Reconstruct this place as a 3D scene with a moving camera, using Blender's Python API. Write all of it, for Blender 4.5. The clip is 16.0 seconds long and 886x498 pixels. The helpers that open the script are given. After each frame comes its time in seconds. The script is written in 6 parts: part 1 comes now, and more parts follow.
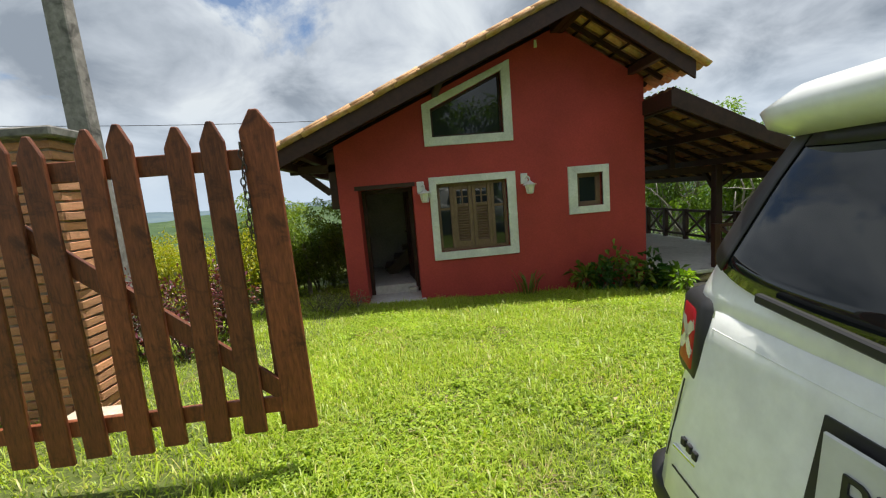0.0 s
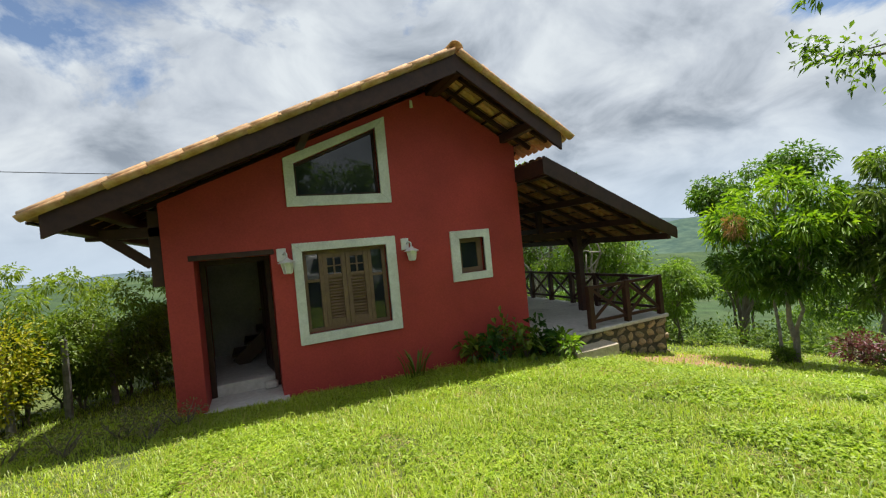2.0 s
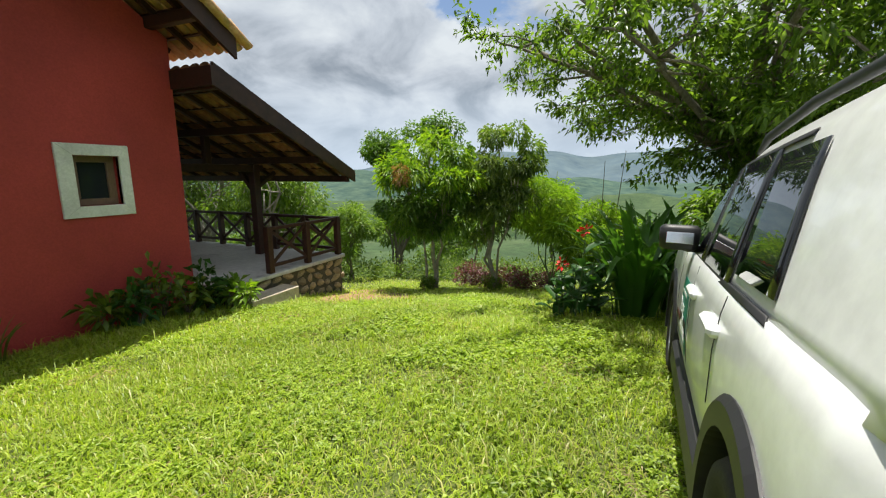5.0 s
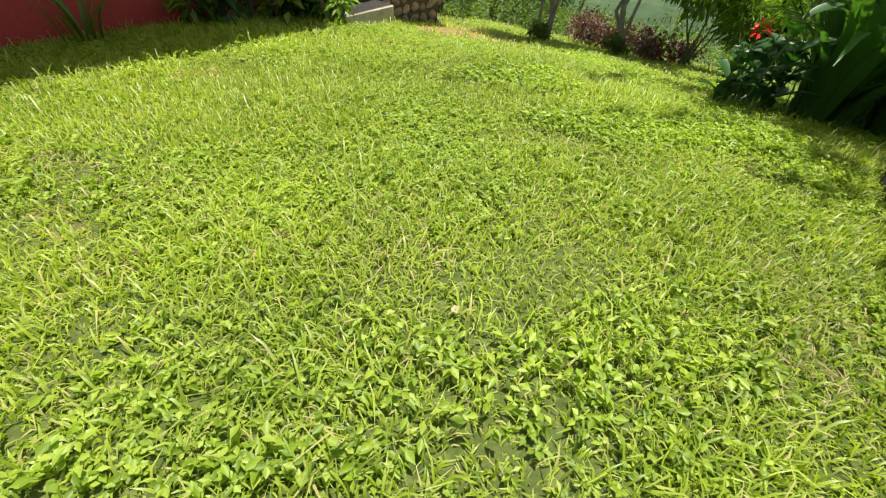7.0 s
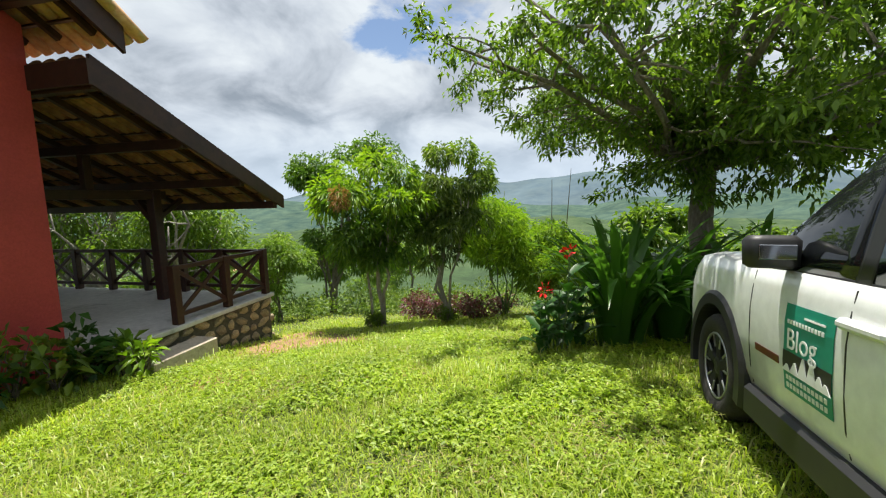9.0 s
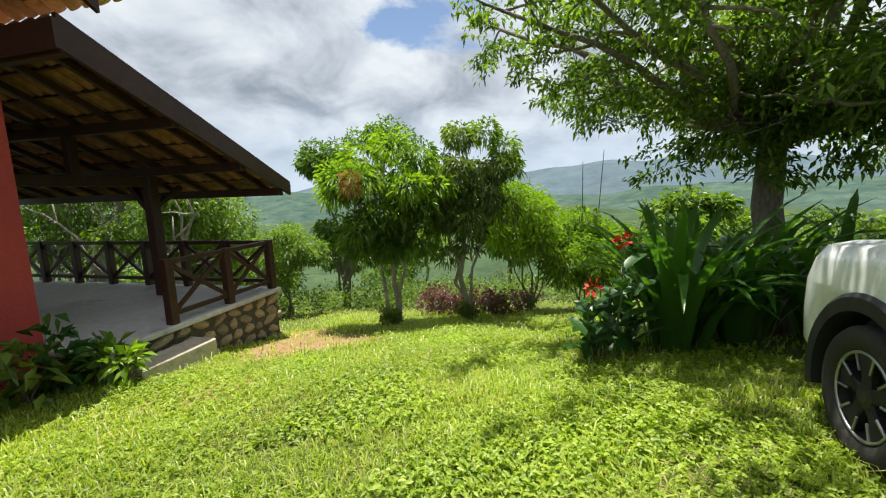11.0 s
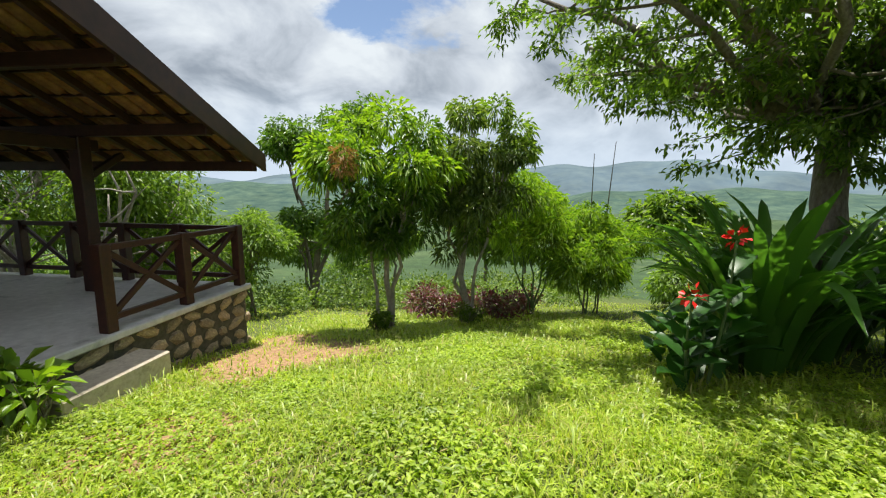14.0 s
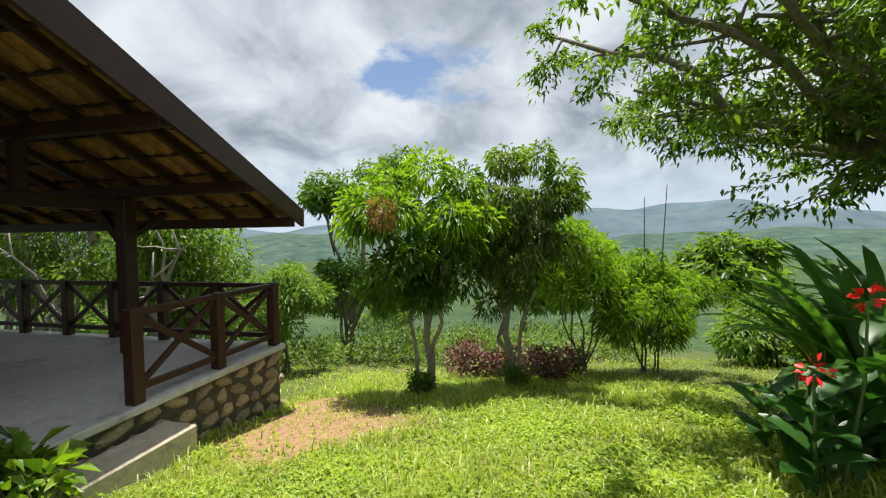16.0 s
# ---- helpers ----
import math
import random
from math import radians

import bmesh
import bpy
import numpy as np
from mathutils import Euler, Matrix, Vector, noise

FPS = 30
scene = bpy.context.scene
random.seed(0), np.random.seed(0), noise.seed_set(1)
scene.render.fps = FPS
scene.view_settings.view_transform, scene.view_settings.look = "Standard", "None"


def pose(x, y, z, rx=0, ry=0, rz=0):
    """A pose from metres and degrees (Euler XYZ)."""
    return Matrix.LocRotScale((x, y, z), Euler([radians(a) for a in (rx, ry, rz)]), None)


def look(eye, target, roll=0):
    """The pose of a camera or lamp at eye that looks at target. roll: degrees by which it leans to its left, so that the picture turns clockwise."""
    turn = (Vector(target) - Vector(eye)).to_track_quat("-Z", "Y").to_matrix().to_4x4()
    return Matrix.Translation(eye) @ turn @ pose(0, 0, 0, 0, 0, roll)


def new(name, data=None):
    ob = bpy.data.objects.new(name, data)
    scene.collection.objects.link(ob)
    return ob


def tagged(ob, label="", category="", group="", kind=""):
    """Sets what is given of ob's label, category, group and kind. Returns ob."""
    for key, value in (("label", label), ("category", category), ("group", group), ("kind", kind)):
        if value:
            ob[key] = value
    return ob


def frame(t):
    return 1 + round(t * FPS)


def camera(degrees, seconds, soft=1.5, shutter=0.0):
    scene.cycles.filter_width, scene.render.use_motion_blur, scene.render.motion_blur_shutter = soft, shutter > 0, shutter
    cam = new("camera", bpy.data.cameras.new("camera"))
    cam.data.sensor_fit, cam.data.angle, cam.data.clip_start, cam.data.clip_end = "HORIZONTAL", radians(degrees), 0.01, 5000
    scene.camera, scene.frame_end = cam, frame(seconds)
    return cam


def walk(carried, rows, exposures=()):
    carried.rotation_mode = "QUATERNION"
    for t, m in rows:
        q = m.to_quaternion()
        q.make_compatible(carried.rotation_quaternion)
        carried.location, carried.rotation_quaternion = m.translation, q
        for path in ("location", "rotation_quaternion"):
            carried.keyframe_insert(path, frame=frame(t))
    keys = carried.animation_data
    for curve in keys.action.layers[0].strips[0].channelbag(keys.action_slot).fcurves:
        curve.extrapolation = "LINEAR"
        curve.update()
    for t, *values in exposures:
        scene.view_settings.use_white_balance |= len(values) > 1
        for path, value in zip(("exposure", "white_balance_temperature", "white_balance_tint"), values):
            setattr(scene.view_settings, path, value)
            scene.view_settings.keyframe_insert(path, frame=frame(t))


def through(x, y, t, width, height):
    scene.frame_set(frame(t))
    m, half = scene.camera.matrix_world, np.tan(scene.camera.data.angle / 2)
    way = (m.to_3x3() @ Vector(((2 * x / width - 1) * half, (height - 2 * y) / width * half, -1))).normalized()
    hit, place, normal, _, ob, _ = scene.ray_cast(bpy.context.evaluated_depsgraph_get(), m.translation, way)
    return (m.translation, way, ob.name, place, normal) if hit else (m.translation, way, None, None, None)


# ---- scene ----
# ---------------------------------------------------------------- camera and walk
cam = camera(94.0, 16.0, soft=1.2)
PATH = [
    (0, (2.447, -0.189, 2.192), (2.62, 1.786, 1.923), -4.8),
    (0.5, (2.434, 0.114, 2.188), (3.108, 1.956, 1.797), -5.5),
    (1, (2.441, 0.378, 2.123), (3.333, 2.132, 1.762), -7.0),
    (1.5, (2.472, 0.664, 2.174), (3.374, 2.435, 1.96), -7.2),
    (2, (2.415, 0.877, 2.249), (3.25, 2.694, 2.231), -5.4),
    (2.5, (2.354, 1.01, 2.261), (3.162, 2.838, 2.349), -1.6),
    (3, (2.382, 1.045, 2.256), (3.326, 2.807, 2.289), -0.6),
    (3.5, (2.442, 1.076, 2.184), (3.808, 2.531, 2.054), -1.7),
    (4, (2.581, 1.103, 2.121), (4.308, 2.083, 1.878), -1.6),
    (4.2, (2.636, 1.142, 2.121), (4.442, 1.959, 1.853), -1.3),
    (6.3, (2.936, 1.837, 1.994), (4.66, 2.656, 1.397), 1.7),
    (6.5, (2.932, 1.922, 1.925), (4.468, 2.845, 1.036), 3.8),
    (7, (2.964, 2.121, 1.81), (4.246, 2.819, 0.443), 8.5),
    (7.5, (3.184, 2.138, 1.898), (4.779, 2.707, 0.834), 4.0),
    (8, (3.308, 2.029, 2.001), (5.167, 2.636, 1.583), -0.6),
    (8.2, (3.337, 1.99, 2.026), (5.257, 2.494, 1.785), -2.4),
    (10.3, (3.986, 2.192, 1.968), (5.929, 2.587, 1.706), -0.7),
    (10.5, (4.071, 2.191, 1.984), (5.994, 2.662, 1.699), -1.1),
    (11, (4.169, 2.336, 1.919), (6.084, 2.839, 1.64), -2.1),
    (11.5, (4.278, 2.51, 1.917), (6.177, 3.082, 1.656), -2.4),
    (12, (4.395, 2.672, 1.898), (6.275, 3.308, 1.647), -2.1),
    (12.5, (4.534, 2.854, 1.85), (6.43, 3.432, 1.586), -1.5),
    (13, (4.639, 3.033, 1.839), (6.566, 3.494, 1.568), -0.5),
    (13.5, (4.821, 3.165, 1.793), (6.766, 3.538, 1.517), -0.0),
    (14, (4.968, 3.304, 1.747), (6.925, 3.596, 1.451), 0.5),
    (14.5, (5.137, 3.37, 1.707), (7.096, 3.629, 1.394), 0.6),
    (15, (5.297, 3.427, 1.746), (7.229, 3.91, 1.557), 0.1),
    (15.5, (5.318, 3.479, 1.788), (7.225, 4.074, 1.687), -0.3),
    (16, (5.317, 3.504, 1.808), (7.264, 3.953, 1.737), -0.9),
]
walk(cam, [(t, look(eye, target, roll)) for t, eye, target, roll in PATH],
     exposures=[(0, 0.5), (2.5, 0.48), (4, 0.52), (6.5, 0.52), (8, 0.64), (14.5, 0.62), (16, 0.58)])

# ---------------------------------------------------------------- world, sun
SUN_WAY = Vector((-0.22, -0.06, -1.0))


def build_world():
    w = bpy.data.worlds.new("world")
    scene.world = w
    w.use_nodes = True
    nt = w.node_tree
    nt.nodes.clear()
    N = nt.nodes.new
    L = nt.links.new
    out, bg = N("ShaderNodeOutputWorld"), N("ShaderNodeBackground")
    sky = N("ShaderNodeTexSky")
    sky.sky_type, sky.sun_disc = "NISHITA", False
    sky.sun_elevation = math.asin(1 / SUN_WAY.length)
    sky.sun_rotation = math.atan2(-SUN_WAY.x, -SUN_WAY.y)
    sky.altitude = 600
    tc = N("ShaderNodeTexCoord")
    sep = N("ShaderNodeSeparateXYZ")
    L(tc.outputs["Generated"], sep.inputs[0])
    up = N("ShaderNodeMath"); up.operation = "MAXIMUM"; up.inputs[1].default_value = 0.0
    L(sep.outputs[2], up.inputs[0])
    add = N("ShaderNodeMath"); add.operation = "ADD"; add.inputs[1].default_value = 0.45
    L(up.outputs[0], add.inputs[0])
    dx = N("ShaderNodeMath"); dx.operation = "DIVIDE"
    dy = N("ShaderNodeMath"); dy.operation = "DIVIDE"
    L(sep.outputs[0], dx.inputs[0]); L(add.outputs[0], dx.inputs[1])
    L(sep.outputs[1], dy.inputs[0]); L(add.outputs[0], dy.inputs[1])
    com = N("ShaderNodeCombineXYZ")
    L(dx.outputs[0], com.inputs[0]); L(dy.outputs[0], com.inputs[1])
    com.inputs[2].default_value = 3.7
    n1 = N("ShaderNodeTexNoise")
    n1.inputs["Scale"].default_value, n1.inputs["Detail"].default_value, n1.inputs["Roughness"].default_value = 1.7, 10, 0.6
    n1.inputs["Distortion"].default_value = 0.25
    L(com.outputs[0], n1.inputs["Vector"])
    n2 = N("ShaderNodeTexNoise")
    n2.inputs["Scale"].default_value, n2.inputs["Detail"].default_value, n2.inputs["Roughness"].default_value = 3.2, 9, 0.55
    n2.inputs["Distortion"].default_value = 0.4
    L(com.outputs[0], n2.inputs["Vector"])
    cover = N("ShaderNodeValToRGB")
    cover.color_ramp.elements[0].position, cover.color_ramp.elements[1].position = 0.335, 0.40
    cover.color_ramp.elements[0].color, cover.color_ramp.elements[1].color = (0, 0, 0, 1), (1, 1, 1, 1)
    L(n1.outputs[0], cover.inputs[0])
    tone = N("ShaderNodeValToRGB")
    e = tone.color_ramp.elements
    e[0].position, e[0].color = 0.36, (0.54, 0.58, 0.61, 1)
    e[1].position, e[1].color = 0.66, (0.21, 0.245, 0.29, 1)
    m = e.new(0.5); m.color = (0.40, 0.44, 0.49, 1)
    L(n2.outputs[0], tone.inputs[0])
    dim = N("ShaderNodeMix"); dim.data_type = "RGBA"; dim.blend_type = "MULTIPLY"
    dim.inputs[0].default_value = 1.0
    L(sky.outputs[0], dim.inputs[6]); dim.inputs[7].default_value = (0.09, 0.09, 0.09, 1)
    mix = N("ShaderNodeMix"); mix.data_type = "RGBA"
    L(cover.outputs[0], mix.inputs[0]); L(dim.outputs[2], mix.inputs[6]); L(tone.outputs[0], mix.inputs[7])
    haze = N("ShaderNodeMapRange")
    haze.inputs[1].default_value, haze.inputs[2].default_value = 0.0, 0.22
    haze.inputs[3].default_value, haze.inputs[4].default_value = 1.0, 0.0
    L(up.outputs[0], haze.inputs[0])
    mix2 = N("ShaderNodeMix"); mix2.data_type = "RGBA"
    L(haze.outputs[0], mix2.inputs[0]); L(mix.outputs[2], mix2.inputs[6]); mix2.inputs[7].default_value = (0.43, 0.51, 0.60, 1)
    L(mix2.outputs[2], bg.inputs[0]); bg.inputs[1].default_value = 1.0
    L(bg.outputs[0], out.inputs[0])


build_world()
sun = new("sun", bpy.data.lights.new("sun", "SUN"))
sun.data.energy, sun.data.angle, sun.data.color = 5.0, radians(0.6), (1.0, 0.95, 0.86)
sun.matrix_world = look((0, 0, 60), Vector((0, 0, 60)) + SUN_WAY)


# ---------------------------------------------------------------- materials
def ramp(nt, fac, stops):
    r = nt.nodes.new("ShaderNodeValToRGB")
    el = r.color_ramp.elements
    while len(el) < len(stops):
        el.new(0.5)
    for e, (p, c) in zip(el, stops):
        e.position, e.color = p, (*c, 1)
    nt.links.new(fac, r.inputs[0])
    return r.outputs[0]


def noise_tex(nt, scale, detail=6, rough=0.6, vec=None, stretch=None, distort=0.0):
    n = nt.nodes.new("ShaderNodeTexNoise")
    n.inputs["Scale"].default_value, n.inputs["Detail"].default_value, n.inputs["Roughness"].default_value = scale, detail, rough
    n.inputs["Distortion"].default_value = distort
    if vec is None:
        vec = nt.nodes.new("ShaderNodeTexCoord").outputs["Object"]
    if stretch:
        mp = nt.nodes.new("ShaderNodeMapping")
        mp.inputs["Scale"].default_value = stretch
        nt.links.new(vec, mp.inputs[0])
        vec = mp.outputs[0]
    nt.links.new(vec, n.inputs["Vector"])
    return n.outputs[0]


def mixc(nt, fac, a, b, mode="MIX"):
    m = nt.nodes.new("ShaderNodeMix")
    m.data_type, m.blend_type = "RGBA", mode
    for i, v in ((0, fac), (6, a), (7, b)):
        if hasattr(v, "links"):
            nt.links.new(v, m.inputs[i])
        elif i == 0:
            m.inputs[0].default_value = v
        else:
            m.inputs[i].default_value = (*v, 1)
    return m.outputs[2]


def base_mat(name, rough=0.6, metal=0.0, spec=0.5):
    mt = bpy.data.materials.new(name)
    mt.use_nodes = True
    nt = mt.node_tree
    b = nt.nodes["Principled BSDF"]
    b.inputs["Roughness"].default_value, b.inputs["Metallic"].default_value = rough, metal
    b.inputs["Specular IOR Level"].default_value = spec
    return mt, nt, b


def surface(name, dark, light, fine=30.0, coarse=1.5, rough=0.7, metal=0.0, bump=0.3, stretch=None, stain=None, stain_at=0.6, spec=0.4, depth=0.01, rand=0.0, island=0.0):
    """Paint, wood, stone and the like: two tones at a fine and a coarse scale, stains, and relief."""
    mt, nt, b = base_mat(name, rough, metal, spec)
    f = noise_tex(nt, fine, 8, 0.65, stretch=stretch)
    c = noise_tex(nt, coarse, 4, 0.6)
    col = ramp(nt, f, [(0.3, dark), (0.7, light)])
    tint = ramp(nt, c, [(0.3, (0.72, 0.72, 0.72)), (0.7, (1.12, 1.12, 1.12))])
    col = mixc(nt, 0.8, col, tint, "MULTIPLY")
    if stain:
        s = noise_tex(nt, coarse * 2.7, 8, 0.7, distort=0.6)
        fac = ramp(nt, s, [(stain_at - 0.05, (0, 0, 0)), (stain_at + 0.12, (1, 1, 1))])
        col = mixc(nt, fac, col, stain)
    if rand or island:
        src = nt.nodes.new("ShaderNodeObjectInfo").outputs["Random"] if rand else nt.nodes.new("ShaderNodeNewGeometry").outputs["Random Per Island"]
        k = rand or island
        col = mixc(nt, 1.0, col, ramp(nt, src, [(0.0, (1 - k, 1 - k, 1 - k)), (0.5, (1, 1, 0.97)), (1.0, (1 + k, 1 + 0.7 * k, 1 + 0.5 * k))]), "MULTIPLY")
    nt.links.new(col, b.inputs["Base Color"])
    r = nt.nodes.new("ShaderNodeMapRange")
    r.inputs[3].default_value, r.inputs[4].default_value = max(0.05, rough - 0.12), min(1.0, rough + 0.12)
    nt.links.new(f, r.inputs[0])
    nt.links.new(r.outputs[0], b.inputs["Roughness"])
    if bump:
        bp = nt.nodes.new("ShaderNodeBump")
        bp.inputs["Strength"].default_value, bp.inputs["Distance"].default_value = bump, depth
        nt.links.new(f, bp.inputs["Height"])
        nt.links.new(bp.outputs[0], b.inputs["Normal"])
    return mt


def leaf_mat(name, tones, rough=0.42, through=0.35, spec=0.45):
    """Leaves: a tone for each leaf, light passing through."""
    mt, nt, b = base_mat(name, rough, 0.0, spec)
    isl = nt.nodes.new("ShaderNodeNewGeometry").outputs["Random Per Island"]
    n = len(tones)
    col = ramp(nt, isl, [(i / (n - 1), c) for i, c in enumerate(tones)])
    big = noise_tex(nt, 0.9, 3)
    col = mixc(nt, 0.7, col, ramp(nt, big, [(0.3, (0.7, 0.72, 0.7)), (0.7, (1.15, 1.12, 1.0))]), "MULTIPLY")
    nt.links.new(col, b.inputs["Base Color"])
    tr = nt.nodes.new("ShaderNodeBsdfTranslucent")
    nt.links.new(mixc(nt, 1.0, col, (1.5, 1.6, 0.6), "MULTIPLY"), tr.inputs[0])
    mx = nt.nodes.new("ShaderNodeMixShader")
    mx.inputs[0].default_value = through
    out = nt.nodes["Material Output"]
    nt.links.new(b.outputs[0], mx.inputs[1])
    nt.links.new(tr.outputs[0], mx.inputs[2])
    nt.links.new(mx.outputs[0], out.inputs[0])
    return mt


def plain(name, col, rough=0.5, metal=0.0, spec=0.5, coat=0.0):
    mt, nt, b = base_mat(name, rough, metal, spec)
    n = noise_tex(nt, 14, 6)
    nt.links.new(mixc(nt, 1.0, col, ramp(nt, n, [(0.3, (0.9, 0.9, 0.9)), (0.7, (1.06, 1.06, 1.06))]), "MULTIPLY"), b.inputs["Base Color"])
    b.inputs["Coat Weight"].default_value = coat
    b.inputs["Coat Roughness"].default_value = 0.04
    return mt


def glass_mat(name, tint=(0.02, 0.025, 0.03), rough=0.03):
    """Dark glazing with a dim space behind it."""
    mt, nt, b = base_mat(name, rough, 0.0, 0.6)
    b.inputs["Base Color"].default_value = (*tint, 1)
    b.inputs["IOR"].default_value = 1.5
    return mt


def lawn_mat():
    mt, nt, b = base_mat("lawn_ground", 0.9, 0.0, 0.2)
    geo = nt.nodes.new("ShaderNodeNewGeometry").outputs["Position"]
    fine = noise_tex(nt, 18, 10, 0.75, vec=geo)
    mid = noise_tex(nt, 1.3, 6, 0.65, vec=geo)
    col = ramp(nt, fine, [(0.25, (0.035, 0.045, 0.012)), (0.5, (0.09, 0.12, 0.028)), (0.75, (0.22, 0.22, 0.08))])
    soil = ramp(nt, fine, [(0.3, (0.16, 0.09, 0.05)), (0.5, (0.34, 0.21, 0.115)), (0.7, (0.46, 0.31, 0.17))])
    dry = ramp(nt, mid, [(0.60, (0, 0, 0)), (0.70, (0.5, 0.5, 0.5))])
    col = mixc(nt, dry, col, soil)
    # worn earth beside the terrace step and along the terrace foot
    for (px, py, rad) in ((9.35, 5.75, 1.15), (8.35, 5.7, 0.55), (7.0, 5.35, 0.7), (10.3, 6.3, 0.6), (8.9, 6.1, 0.8)):
        d = nt.nodes.new("ShaderNodeVectorMath"); d.operation = "DISTANCE"
        sc = nt.nodes.new("ShaderNodeVectorMath"); sc.operation = "MULTIPLY"
        sc.inputs[1].default_value = (1, 1, 0)
        nt.links.new(geo, sc.inputs[0])
        nt.links.new(sc.outputs[0], d.inputs[0])
        d.inputs[1].default_value = (px, py, 0)
        a = nt.nodes.new("ShaderNodeMath"); a.operation = "MULTIPLY_ADD"
        a.inputs[1].default_value = 1.0 / rad
        nt.links.new(d.outputs["Value"], a.inputs[0])
        nt.links.new(mid, a.inputs[2])
        mr = nt.nodes.new("ShaderNodeMapRange")
        mr.inputs[1].default_value, mr.inputs[2].default_value = 1.05, 1.5
        mr.inputs[3].default_value, mr.inputs[4].default_value = 0.95, 0.0
        nt.links.new(a.outputs[0], mr.inputs[0])
        col = mixc(nt, mr.outputs[0], col, soil)
    # far land: scrub and woods, blended in with distance
    ln = nt.nodes.new("ShaderNodeVectorMath"); ln.operation = "LENGTH"
    nt.links.new(geo, ln.inputs[0])
    wood = noise_tex(nt, 0.02, 10, 0.75, vec=geo)
    wood2 = noise_tex(nt, 0.25, 8, 0.7, vec=geo)
    far = ramp(nt, wood, [(0.32, (0.028, 0.055, 0.024)), (0.5, (0.05, 0.09, 0.034)), (0.66, (0.09, 0.13, 0.05)), (0.8, (0.20, 0.16, 0.09))])
    far = mixc(nt, 0.7, far, ramp(nt, wood2, [(0.35, (0.45, 0.45, 0.45)), (0.65, (1.2, 1.2, 1.2))]), "MULTIPLY")
    blend = nt.nodes.new("ShaderNodeMapRange")
    blend.inputs[1].default_value, blend.inputs[2].default_value = 16, 34
    nt.links.new(ln.outputs["Value"], blend.inputs[0])
    col = mixc(nt, blend.outputs[0], col, far)
    nt.links.new(col, b.inputs["Base Color"])
    bp = nt.nodes.new("ShaderNodeBump")
    bp.inputs["Strength"].default_value, bp.inputs["Distance"].default_value = 0.6, 0.03
    nt.links.new(fine, bp.inputs["Height"])
    nt.links.new(bp.outputs[0], b.inputs["Normal"])
    return mt


